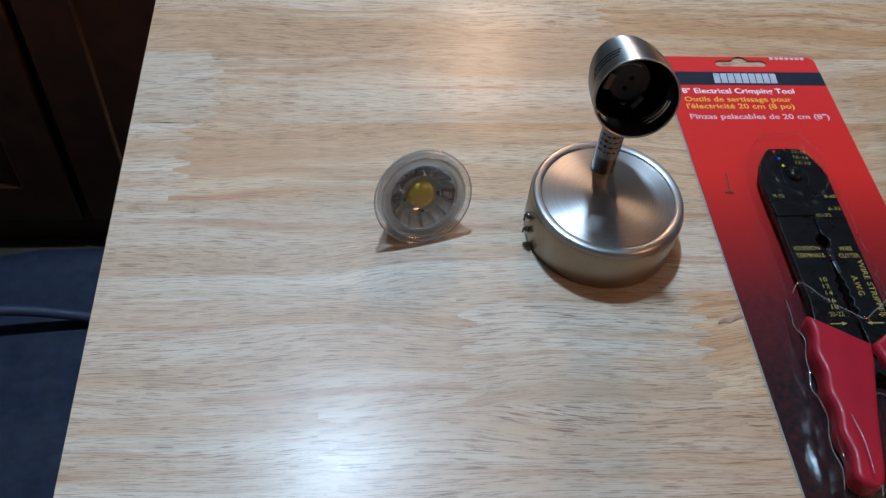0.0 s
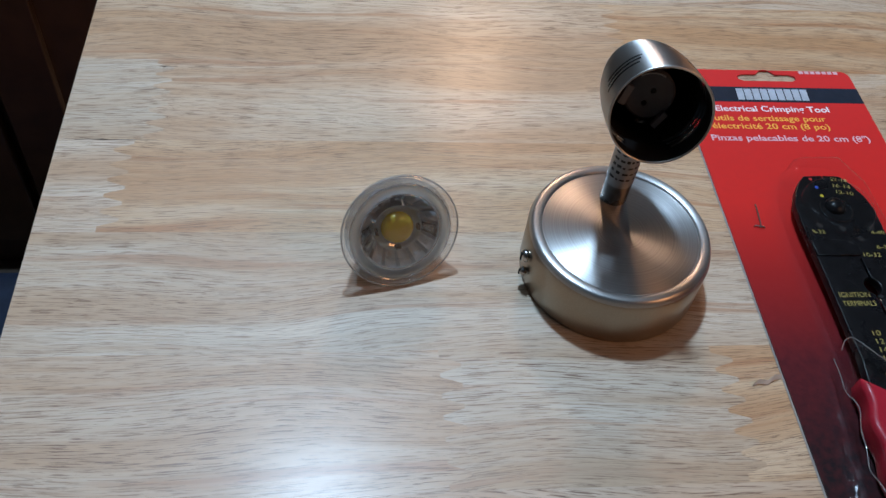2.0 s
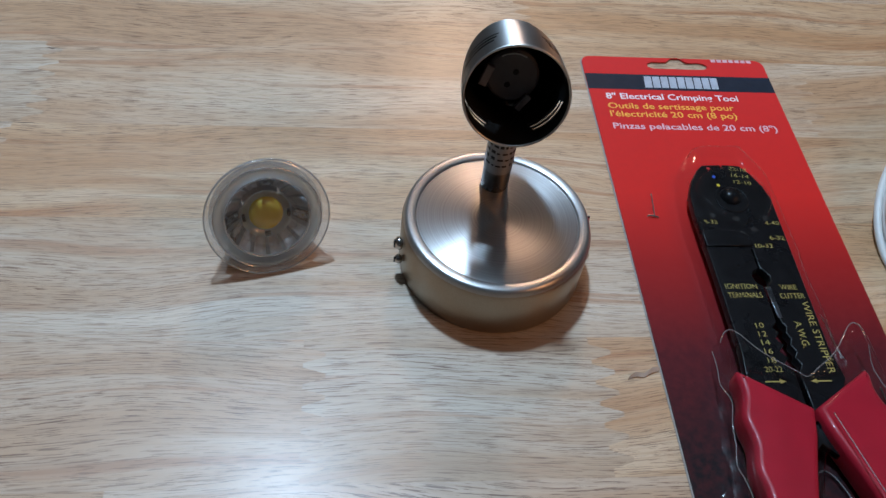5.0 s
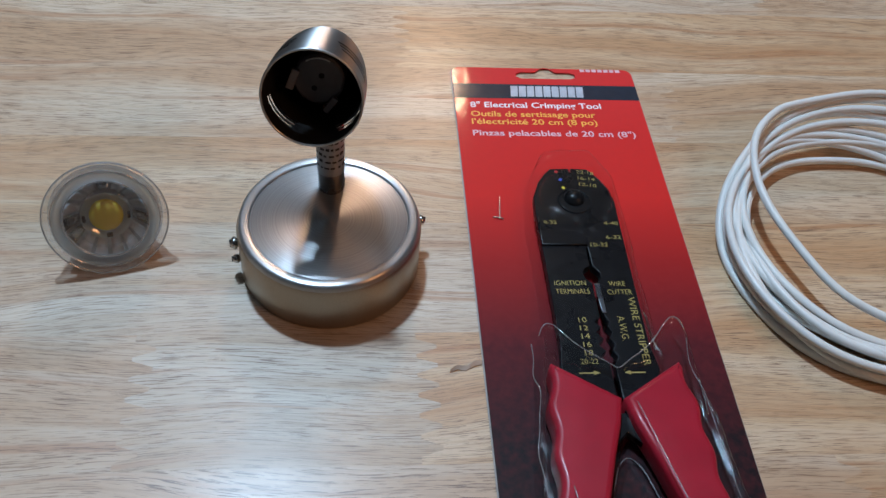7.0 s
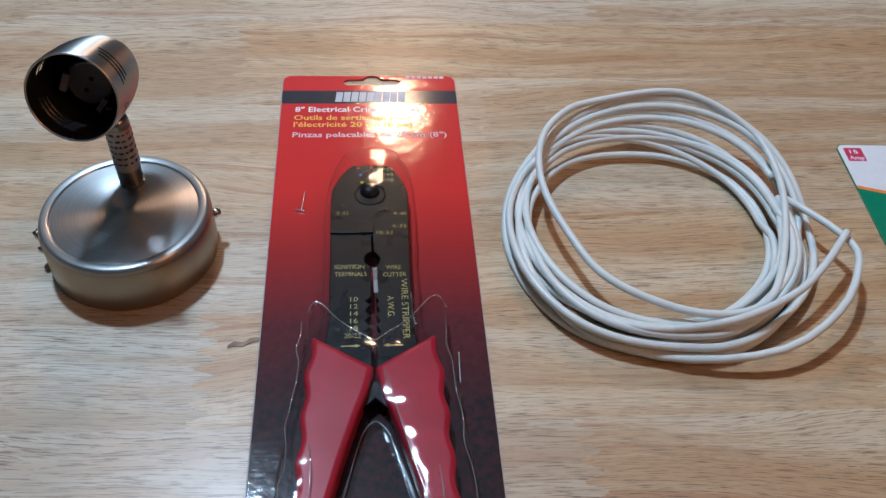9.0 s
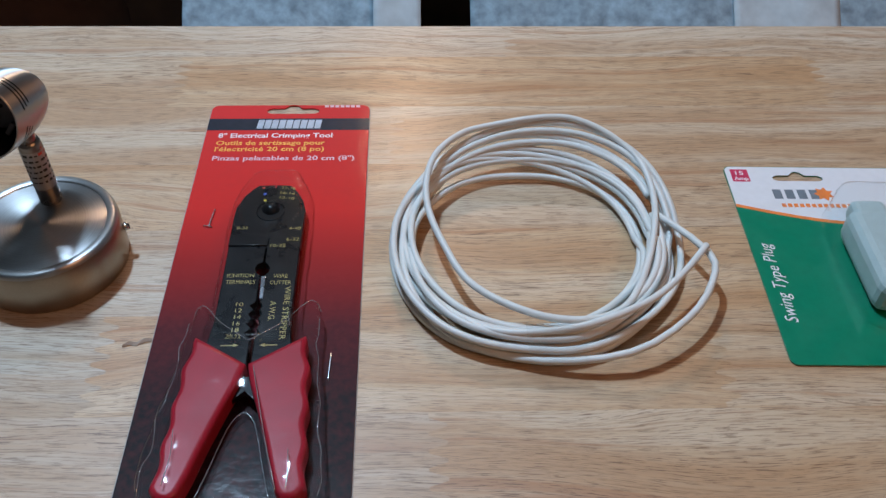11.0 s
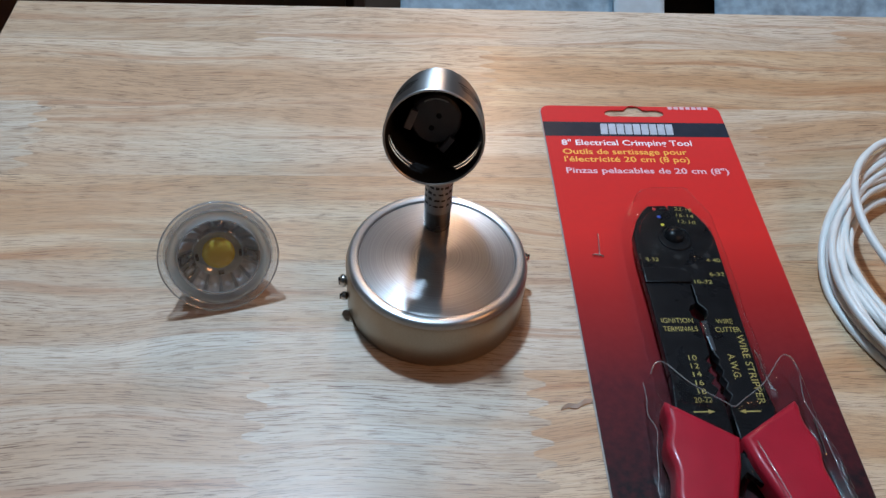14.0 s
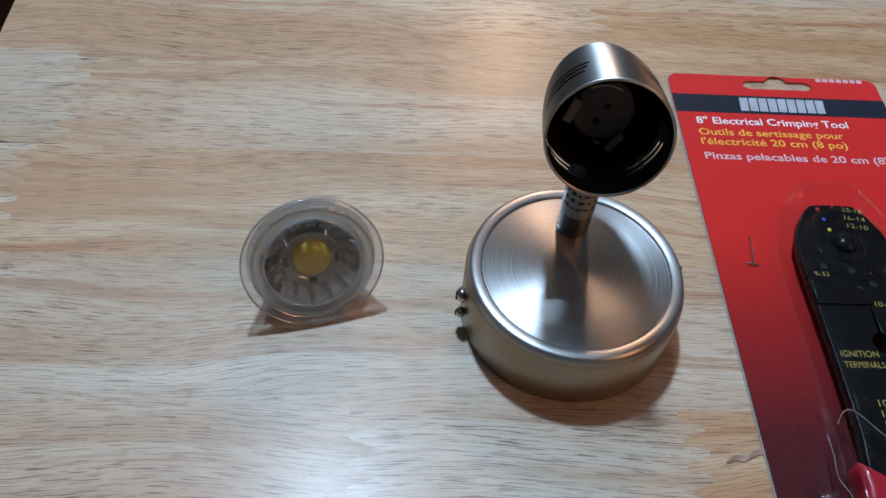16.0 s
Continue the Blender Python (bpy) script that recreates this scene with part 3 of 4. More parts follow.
# pale rings laid on the rim stand in for its bright glints
for rad, zz, th in ((0.0247, 0.0002, 0.00035), (0.0214, 0.0005, 0.0003), (0.0168, 0.0004, 0.00025)):
    part("rim_edge", tube([(rad * math.cos(2 * math.pi * k / 72), rad * math.sin(2 * math.pi * k / 72), zz) for k in range(72)], th, 6, True), EDGE, bulb, smooth=True)
part("glass_body", lathe([(0.0226, -0.0034), (0.0204, -0.008), (0.0160, -0.015), (0.0108, -0.021), (0.0078, -0.0245)], 64), BULB_BODY, bulb, "clear glass reflector body", smooth=True)
part("inner_ring", lathe([(0.0212, 0.0), (0.0206, 0.0004), (0.0196, 0.0002), (0.0180, -0.0006), (0.0166, -0.0010)], 64), FROST, bulb, "frosted grey ring round the lens", smooth=True)
part("inner_cup", lathe([(0.0190, -0.0030), (0.0168, -0.009), (0.0118, -0.016), (0.0080, -0.021)], 48), SMOKE, bulb, "smoky grey inner cup", smooth=True)
rr = random.Random(9)
PETALS = 15
for k in range(PETALS):
    mid = 2 * math.pi * (k + 0.5) / PETALS
    half = math.pi / PETALS * 0.74
    tip = rr.uniform(-0.0006, 0.0006)
    bm = bmesh.new()
    rows = []
    for r, z in ((0.0168, -0.0006), (0.0150, -0.0029), (0.0128, -0.0052), (0.0106, -0.0072)):
        rows.append([bm.verts.new((r * math.cos(mid + half * q), r * math.sin(mid + half * q), z - 0.0011 * (1 - q * q) + tip * q)) for q in (-1, -0.5, 0, 0.5, 1)])
    for a, b in zip(rows, rows[1:]):
        for q in range(4):
            bm.faces.new((a[q], a[q + 1], b[q + 1], b[q]))
    bmesh.ops.solidify(bm, geom=bm.faces[:], thickness=0.0003)
    part("facet", bm, MIRROR if rr.random() < 0.2 else CLEAR_FACET, bulb, smooth=True)
part("well", lathe([(0.0102, -0.0036), (0.0096, -0.0052), (0.0066, -0.0056), (0.0, -0.0056)], 40), FROST, bulb, smooth=True)
part("led_chip", lathe([(0, -0.0018), (0.0040, -0.0020), (0.0062, -0.0026), (0.0068, -0.0040), (0.0068, -0.0055)], 40), PHOSPHOR, bulb, "yellow LED chip", smooth=True)
for a in (182, 268, 352):
    part("chip_mount", box(-0.0012, 0.0012, -0.0006, 0.0006, -0.0056, -0.0030, 0.0002), INK, bulb, m=pose(0.0090 * math.cos(radians(a)), 0.0090 * math.sin(radians(a)), 0, 0, 0, a + 90))
part("lens_step", lathe([(0.0128, 0.0012), (0.0120, 0.0016), (0.0112, 0.0012)], 48), LENS, bulb, smooth=True)
part("front_lens", lathe([(0.0176, 0.0004), (0.0150, 0.0012), (0.0, 0.0016)], 48), LENS, bulb, "clear front lens", smooth=True)
part("bulb_base", lathe([(0.0078, -0.0240), (0.0068, -0.0255), (0.0062, -0.0310), (0.0052, -0.0320), (0, -0.0320)], 32), CERAMIC, bulb, "white two-pin base", smooth=True)
for x in (-0.0027, 0.0027):
    part("pin", lathe([(0.0007, -0.0318), (0.0007, -0.0360), (0, -0.0365)], 10), SCREW, bulb, m=pose(x, 0, 0))

# ---- crimping tool on its red card ----
CX, CY = 0.4117, 0.499
pack = thing("tool_package", pose(CX, CY, 0), "red and black hanging card with a crimping tool under clear plastic", "package")
CW, CL = 0.0505, 0.292
card = part("card", sheet([round_rect(-CW, CW, -CL, 0, 0.005), hang_hole(0.0015, -0.0062, 0.033)], 0.0003, 0.0012, 0.0001, 1), CARD, pack, "red hanging card fading to black")
part("card_back", sheet([round_rect(-CW - 0.0006, CW + 0.0005, -CL - 0.0005, 0.0004, 0.005), hang_hole(0.0015, -0.0062, 0.033)], 0.0, 0.0004), CARD_EDGE, pack, "raw grey-white card edge")
ZC = 0.00125
part("band", sheet([[(-CW, -0.0262), (CW, -0.0262), (CW, -0.0142), (-CW, -0.0142)]], 0.0011, ZC), NAVY, card, "dark navy print band")
bars(-0.0200, -0.0245, 0.0405, 0.0088, 9, ZC, SILVER_INK, card, 0.14, "brand_bar", 0.0008)
bars(0.0215, -0.0025, 0.0235, 0.0022, 7, 0.00122, PINK_INK, card, 0.25)
lettering('8" Electrical Crimping Tool', -0.0425, -0.0336, 0.0042, 0.0705, 0.00128, WHITE_INK, card, bold=0.018)
lettering("Outils de sertissage pour", -0.0428, -0.0408, 0.0040, 0.0665, 0.00128, YELLOW_INK, card, bold=0.016)
lettering("l'électricité 20 cm (8 po)", -0.0428, -0.0468, 0.0040, 0.0665, 0.00128, YELLOW_INK, card, bold=0.016)
lettering('Pinzas pelacables de 20 cm (8")', -0.0430, -0.0556, 0.0040, 0.0855, 0.00128, PINK_INK, card, bold=0.016)
def staple(x, y, a, ln):
    part("staple", tube(smooth_line([(-ln / 2, 0, 0.001), (-ln / 2, 0, 0.0019), (0, 0, 0.0021), (ln / 2, 0, 0.0019), (ln / 2, 0, 0.001)], 3), 0.00035, 6), STAPLE, pack, "bright wire staple", m=pose(x, y, 0, 0, 0, a))
staple(-0.0349, -0.1065, 84, 0.0135)
staple(-0.0362, -0.1134, 168, 0.0045)
staple(0.0372, -0.2110, 88, 0.0150)

# tool: x from the middle line, y along the card
tool = part("crimping_tool", sheet([[(-0.0095, -0.0885), (-0.0005, -0.0880), (-0.0003, -0.0905), (0.0003, -0.0905), (0.0005, -0.0880), (0.0085, -0.0885), (0.0125, -0.0935), (0.0165, -0.1015), (0.0182, -0.1090), (0.0176, -0.150), (0.0172, -0.190), (0.0190, -0.2030), (0.0100, -0.2200), (0.0012, -0.2240), (0.0008, -0.2000), (0.0030, -0.1965), (0.0012, -0.1935), (0.0028, -0.1905), (0.0012, -0.1875), (0.0026, -0.1845), (0.0012, -0.1815), (0.0024, -0.1790), (0.0010, -0.1765), (0.0009, -0.1585),
    (0.0030, -0.1560), (0.0034, -0.1530), (0.0018, -0.1505), (0.0004, -0.1490), (0.0004, -0.1385), (-0.0004, -0.1385), (-0.0004, -0.1490), (-0.0030, -0.1505), (-0.0042, -0.1530), (-0.0034, -0.1562), (-0.0009, -0.1585), (-0.0010, -0.1765), (-0.0036, -0.1790), (-0.0014, -0.1815), (-0.0038, -0.1845), (-0.0014, -0.1875), (-0.0040, -0.1905), (-0.0014, -0.1935), (-0.0040, -0.1965), (-0.0010, -0.2000), (-0.0012, -0.2240), (-0.0100, -0.2200), (-0.0215, -0.2030), (-0.0200, -0.190), (-0.0200, -0.150), (-0.0205, -0.1180), (-0.0200, -0.1070), (-0.0165, -0.0975), (-0.0125, -0.0915)]], 0.0055, 0.0098, 0.0004), TOOL_BLACK, pack, "black steel crimping and stripping tool")
part("pivot_plate", sheet([[(-0.0203, -0.1375), (0.0005, -0.1375), (0.0010, -0.1320), (-0.004, -0.1290), (-0.010, -0.1285), (-0.016, -0.1265), (-0.0198, -0.1200)]], 0.0097, 0.0108, 0.0004), TOOL_BLACK, tool)
part("rivet", lathe([(0, 0.0032), (0.0022, 0.0029), (0.0043, 0.0016), (0.0050, 0.0002), (0.0050, -0.0003)], 28), TOOL_BLACK, tool, "domed black pivot rivet", m=pose(-0.0008, -0.1080, 0.0099), smooth=True)
part("hub", lathe([(0.0070, 0.0), (0.0072, 0.0006), (0.0078, 0.0006), (0.0080, 0.0)], 28), TOOL_BLACK, tool, m=pose(-0.0008, -0.1100, 0.0097), smooth=True)
for x, y in ((-0.0125, -0.1195), (-0.0015, -0.1300), (0.0120, -0.1210), (-0.0020, -0.1215), (0.0045, -0.1275)):
    part("bolt_hole", lathe([(0, 0.00985), (0.0013, 0.00985), (0.0015, 0.0098)], 14), HOLE, tool, m=pose(x, y, 0))
for x, y, mt in ((-0.0068, -0.0905, RED_DOT), (-0.0055, -0.0958, BLUE_DOT), (-0.0048, -0.1012, YELLOW_DOT)):
    part("paint_dot", lathe([(0, 0.0101), (0.0007, 0.0100), (0.0009, 0.0098)], 12), mt, tool, m=pose(x, y, 0))
part("cutter_edge", sheet([[(-0.0004, -0.1590), (0.0020, -0.1590), (0.0022, -0.1745), (0.0004, -0.1745)]], 0.0094, 0.0101, 0.0002), TOOL_STEEL, tool, "ground steel cutting edge")
ZT = 0.0100
def gold(body, x, y, h, w, turn=0.0):
    lettering(body, x, y, h, w, ZT, GOLD_INK, tool, turn, -0.006)
gold("IGNITION", -0.0178, -0.1600, 0.0026, 0.0138)
gold("TERMINALS", -0.0178, -0.1645, 0.0026, 0.0148)
gold("WIRE", 0.0060, -0.1605, 0.0026, 0.0072)
gold("CUTTER", 0.0046, -0.1650, 0.0026, 0.0108)
gold("WIRE STRIPPER", 0.0128, -0.1665, 0.0030, 0.0345, -90)
gold("A.W.G.", 0.0063, -0.1765, 0.0030, 0.0125, -90)
for k, b in enumerate(("10", "12", "14", "16", "18")):
    gold(b, -0.0105, -0.1795 - 0.0041 * k, 0.0025, 0.0034)
gold("20-22", -0.0130, -0.2000, 0.0025, 0.0072)
for k, b in enumerate(("22-18", "16-14", "12-10")):
    gold(b, 0.0030, -0.0915 - 0.0042 * k, 0.0022, 0.0082, -8)
gold("4-40", 0.0105, -0.1250, 0.0022, 0.0065)
gold("6-32", 0.0100, -0.1335, 0.0022, 0.0068)
gold("8-32", -0.0175, -0.1245, 0.0022, 0.0060)
gold("10-24", -0.0130, -0.1345, 0.0022, 0.0080)
gold("10-32", 0.0020, -0.1380, 0.0022, 0.0080)
for x, s in ((-0.0145, 1), (0.0125, -1)):
    part("arrow_mark", sheet([[(x, -0.2045), (x + s * 0.006, -0.2045), (x + s * 0.006, -0.2052), (x + s * 0.0085, -0.2042), (x + s * 0.006, -0.2032), (x + s * 0.006, -0.2040), (x, -0.2040)]], ZT - 0.0001, ZT + 0.00005), GOLD_INK, tool)
def grip(side):
    """One moulded handle, wavy outside for the fingers."""
    out = [(0.0004, -0.2175), (0.0262, -0.2010)]
    for k in range(1, 28):
        y = -0.2010 - k * 0.0030
        x = 0.0270 + 0.0018 * min(1, k / 6) + 0.0035 * (k / 27) - 0.0008 * (1 - math.cos(2 * math.pi * (y + 0.2010) / 0.0200))
        out.append((x, y))
    out += [(0.0300, -0.2850), (0.0270, -0.2870), (0.0230, -0.2868), (0.0200, -0.2840), (0.0172, -0.2760), (0.0130, -0.2600), (0.0075, -0.2420), (0.0030, -0.2290)]
    me = sheet([[(side * x, y) for x, y in out][::side]], 0.0022, 0.0142, 0.0026, 4)
    return part("handle", me, GRIP, tool, "red vinyl handle grip", smooth=False)
grip(1)
grip(-1)
part("tang", sheet([[(-0.0030, -0.2220), (0.0030, -0.2220), (0.0070, -0.2370), (0.0, -0.2300), (-0.0070, -0.2370)]], 0.0055, 0.0090, 0.0003), TOOL_BLACK, tool)

def dome(outline, profile, wobble=0.0):
    """A vacuum-formed shell: the outline carried inwards and upwards by (inset, height) pairs, and closed."""
    bm = bmesh.new()
    pts = [Vector((x, y, 0)) for x, y in outline]
    n = len(pts)
    nor = []
    for i in range(n):
        d = (pts[(i + 1) % n] - pts[i - 1]).normalized()
        nor.append(Vector((-d.y, d.x, 0)))
    rings = []
    for ins, h in profile:
        rings.append([bm.verts.new(p + nrm * (ins + wobble * noise.noise(p * 90 + Vector((0, 0, h * 60)))) + Vector((0, 0, h + (wobble * 0.5 * noise.noise(p * 60) if ins > 0 else 0)))) for p, nrm in zip(pts, nor)])
    for a, b in zip(rings, rings[1:]):
        for k in range(n):
            bm.faces.new((a[k], a[(k + 1) % n], b[(k + 1) % n], b[k]))
    bm.faces.new(rings[-1])
    bmesh.ops.triangulate(bm, faces=[f for f in bm.faces if len(f.verts) > 4])
    bmesh.ops.recalc_face_normals(bm, faces=bm.faces[:])
    return bm
def outline(points, steps=5):
    return [(v.x, v.y) for v in smooth_line([(x, y, 0) for x, y in points], steps, True)]
head = outline([(-0.012, -0.0765), (0.0, -0.0745), (0.0125, -0.0755), (0.0185, -0.0860), (0.0225, -0.1030), (0.0225, -0.15), (0.0225, -0.185), (0.0225, -0.2), (0.0, -0.206), (-0.0245, -0.2), (-0.0245, -0.185), (-0.0245, -0.15), (-0.0240, -0.1080), (-0.0185, -0.0860)][::-1])
part("blister_head", dome(head, [(0, 0.0012), (0.0012, 0.0030), (0.0018, 0.0080), (0.0024, 0.0110), (0.0038, 0.0126), (0.0060, 0.0130)], 0.0008), BLISTER, pack, "clear plastic shell over the tool head", smooth=True)
part("blister_boss", lathe([(0.0172, 0.0118), (0.0168, 0.0134), (0.0158, 0.0145), (0.0140, 0.0148), (0.0, 0.0150)], 48), BLISTER, pack, "round boss of the clear shell", m=pose(-0.0008, -0.1100, 0), smooth=True)
hand = outline([(-0.0285, -0.1845), (-0.0235, -0.1830), (-0.0150, -0.1930), (0.0, -0.2040), (0.0150, -0.1930), (0.0265, -0.1800), (0.0325, -0.1830), (0.0335, -0.2000), (0.0340, -0.2150), (0.0365, -0.2300), (0.0375, -0.2500), (0.0400, -0.2700), (0.0380, -0.2850), (0.03, -0.2895), (0.018, -0.2880), (0.0120, -0.2700), (0.0070, -0.2500), (0.0, -0.2360), (-0.0070, -0.2500), (-0.0120, -0.2700), (-0.018, -0.2880), (-0.03, -0.2895), (-0.0380, -0.2850), (-0.0400, -0.2700), (-0.0375, -0.2500), (-0.0350, -0.2300), (-0.0325, -0.2150), (-0.0310, -0.2000)][::-1])
part("blister_grip", dome(hand, [(0, 0.0012), (0.0008, 0.0040), (0.0012, 0.0110), (0.0018, 0.0150), (0.0028, 0.0164), (0.0036, 0.0167)], 0.0006), BLISTER, pack, "clear crinkled plastic shell over the handles", smooth=True)

# pale rods laid along the shell's folds stand in for their glints
part("shell_edge", tube(smooth_line([(-0.0290, -0.1880, 0.0125), (-0.0270, -0.1845, 0.0150), (-0.0230, -0.1848, 0.0155), (-0.0150, -0.1945, 0.0158), (-0.0040, -0.2030, 0.0158), (0.0, -0.2055, 0.0158), (0.0050, -0.2020, 0.0158), (0.0150, -0.1945, 0.0158), (0.0255, -0.1820, 0.0155), (0.0300, -0.1820, 0.0150), (0.0325, -0.1860, 0.0125)], 5), 0.00020, 6), EDGE, pack, "glinting folded edge of the clear shell", smooth=True)
for crease in ([(0.0040, -0.2215, 0.0168), (0.0085, -0.2400, 0.0170), (0.0140, -0.2620, 0.0170), (0.0205, -0.2850, 0.0168)], [(-0.0262, -0.2550, 0.0170), (-0.0250, -0.2680, 0.0171), (-0.0262, -0.2820, 0.0169)], [(0.0240, -0.2660, 0.0170), (0.0250, -0.2760, 0.0171), (0.0246, -0.2840, 0.0169)]):
    part("crease", tube(smooth_line(crease, 4), 0.00024, 6), EDGE, pack, "glinting crease in the clear shell", smooth=True)
part("shell_edge", tube(smooth_line([(-0.0175, -0.2870, 0.0030), (-0.0125, -0.2700, 0.0030), (-0.0080, -0.2520, 0.0030), (-0.0045, -0.2420, 0.0030), (0.0, -0.2380, 0.0032), (0.0045, -0.2420, 0.0030), (0.0080, -0.2520, 0.0030), (0.0125, -0.2700, 0.0030), (0.0175, -0.2870, 0.0030)], 5), 0.00028, 6), EDGE, pack, "rounded inner fold of the clear shell", smooth=True)
for sd in (-1, 1):
    rw = random.Random(5 + sd)
    part("shell_edge", tube(smooth_line([(sd * (0.0312 + 0.0070 * k / 12) + rw.uniform(-0.0012, 0.0012), -0.1900 - 0.0080 * k, 0.0120 + rw.uniform(-0.003, 0.002)) for k in range(13)], 5), 0.00019, 6), EDGE, pack, smooth=True)

# ---- coil of white wire ----
coil = thing("wire_coil", pose(0.5570, 0.367, 0), "loose coil of white insulated electric wire held with clear tape", "wire coil")
IN = (0.054, 0.057, 0.057, 0.061, 0.060, 0.059, 0.057, 0.054)
OUT = (0.078, 0.083, 0.080, 0.080, 0.088, 0.091, 0.083, 0.077)
LAY = (0.5, 0.3, 0.75, 0.35, 0.65, 0.1, 1.0, 0.5, 0.22, 0.8, 0.02, 0.6)


def ring_radius(radii, angle):
    """The radius at an angle in turns, eased between eighths of a turn."""
    k = int(angle * 8) % 8
    f = angle * 8 % 1
    f = f * f * (3 - 2 * f)
    return radii[k] * (1 - f) + radii[(k + 1) % 8] * f


def lay_at(v, i):
    f = v - i
    f = f * f * (3 - 2 * f)
    return LAY[i] * (1 - f) + LAY[min(i + 1, len(LAY) - 1)] * f


WR = 0.0019
STEPS, TURNS = 40, 11
pts = []
for k in range(STEPS * TURNS):
    v = k / STEPS + 0.06
    i = min(int(v), len(LAY) - 1)
    u = lay_at(v, i) + 0.10 * math.sin(2 * math.pi * 1.37 * v + i)
    u = min(1.0, max(0.0, u))
    a = 2 * math.pi * v
    r = ring_radius(IN, v) + (ring_radius(OUT, v) - ring_radius(IN, v)) * u
    far = max(0.0, math.sin(a)) ** 0.8
    low = WR + 0.0105 * (0.5 + 0.5 * math.sin(2.4 * v + 2.0 * u)) * (1 - 0.75 * far)
    pts.append((r * math.cos(a), r * math.sin(a), low + far * 0.027 * u))
pts += [(0.066, 0.040, 0.016), (0.080, 0.006, 0.019), (0.086, -0.022, 0.019), (0.083, -0.042, 0.018), (0.066, -0.064, 0.016), (0.036, -0.081, 0.012), (-0.005, -0.081, 0.006), (-0.042, -0.068, 0.003), (-0.058, -0.050, WR), (-0.066, -0.020, WR)][2:]
part("wire", tube(smooth_line(pts, 3), WR, 10), WIRE, coil, "white plastic-jacketed wire", smooth=True)
part("wire", tube(smooth_line([(0.0845, -0.020, 0.0225), (0.066, -0.040, 0.0195), (0.045, -0.056, 0.0180), (0.010, -0.0690, 0.0165), (-0.030, -0.067, 0.013), (-0.062, -0.040, 0.007), (-0.074, 0.0, WR)], 9), WR, 10), WIRE, coil, "cut end of the white wire", smooth=True)
part("wire", tube(smooth_line([(-0.024, 0.074, 0.028), (-0.044, 0.064, 0.027), (-0.057, 0.045, 0.025), (-0.060, 0.018, 0.021), (-0.052, -0.012, 0.018), (-0.036, -0.042, 0.016), (0.0, -0.062, 0.0155), (0.035, -0.056, 0.014), (0.056, -0.020, 0.014), (0.066, 0.022, 0.018), (0.058, 0.056, 0.024), (0.024, 0.078, 0.031)], 8, True), WR, 10, True), WIRE, coil, "white wire loop standing above the bundle", smooth=True)
bm = bmesh.new()
ring = [(-0.0145, 0.001), (-0.0150, 0.012), (-0.011, 0.0185), (0.004, 0.0185), (0.0115, 0.013), (0.0120, 0.001)]
sec = [[bm.verts.new((x, -0.0735 + y + 0.1 * x * x * 10, z)) for y, z in ring] for x in (-0.014, -0.005, 0.005, 0.014)]
for a, b in zip(sec, sec[1:]):
    for k in range(len(ring) - 1):
        bm.faces.new((a[k], a[k + 1], b[k + 1], b[k]))
part("tape", bm, TAPE, coil, "clear adhesive tape round the wires")

# ---- plug package ----
plug = thing("plug_package", pose(0.6775, 0.4355, 0, 0, 0, -1.5), "green and white hanging card with a plug under clear plastic", "package")
PW, PL = 0.105, 0.150
part("card", sheet([round_rect(0, PW, -PL, 0, 0.004), hang_hole(0.043, -0.0105, 0.030)], 0.0002, 0.0012, 0.0001, 1), GREEN, plug, "green print card")
wtop = [(0.0002, -0.0345)] + [(0.0002 + PW * k / 12, -0.0345 - 0.0150 * math.sin(math.pi * min(1, k / 9) / 2)) for k in range(1, 13)] + [(PW - 0.0004, -0.0030), (PW - 0.003, -0.0004), (0.003, -0.0004), (0.0004, -0.0030)]
part("white_print", sheet([wtop, hang_hole(0.043, -0.0105, 0.030)], 0.0011, 0.00125), WHITE_CARD, plug, "white printed head of the card")
arc = [(PW * k / 12, -0.0338 - 0.0150 * math.sin(math.pi * min(1, k / 9) / 2)) for k in range(13)]
part("orange_line", sheet([arc + [(x, y - 0.0024) for x, y in arc[::-1]]], 0.0012, 0.00135), ORANGE, plug, "orange curved line")
badge = part("badge", sheet([round_rect(0.0035, 0.0140, -0.0140, -0.0030, 0.0006)], 0.0012, 0.00135), MAGENTA, plug, "crimson square badge")
lettering("15", 0.0062, -0.0078, 0.0030, 0.0050, 0.0014, WHITE_INK, badge, bold=0.02)
lettering("Amp", 0.0046, -0.0128, 0.0030, 0.0085, 0.0014, WHITE_INK, badge, bold=0.02)
bars(0.0245, -0.0290, 0.0290, 0.0080, 4, 0.0013, GREY_INK, plug, 0.3, "brand_bar")
part("brand_mark", sheet([[(0.0545 + 0.0062 * (1 if k % 2 else 0.6) * math.cos(k * math.pi / 7), -0.0245 + 0.0062 * (1 if k % 2 else 0.6) * math.sin(k * math.pi / 7)) for k in range(14)]], 0.0012, 0.0014), ORANGE, plug, "orange printed emblem")
bars(0.0270, -0.0362, 0.0420, 0.0030, 12, 0.0013, ORANGE, plug, 0.3)
lettering("Swing Type Plug", 0.0112, -0.1230, 0.0066, 0.0570, 0.0013, WHITE_INK, plug, turn=90, shear=0.25)
part("plug_body", box(0.050, 0.086, -0.118, -0.058, 0.0015, 0.022, 0.006, 3), PLUG, plug, "pale grey moulded plug")
part("plug_neck", box(0.058, 0.078, -0.060, -0.044, 0.003, 0.016, 0.004, 3), PLUG, plug, "pale grey moulded plug neck")
shell = outline([(0.050, -0.040), (0.068, -0.037), (0.086, -0.040), (0.092, -0.060), (0.092, -0.110), (0.088, -0.124), (0.068, -0.127), (0.048, -0.124), (0.044, -0.110), (0.044, -0.060)][::-1])
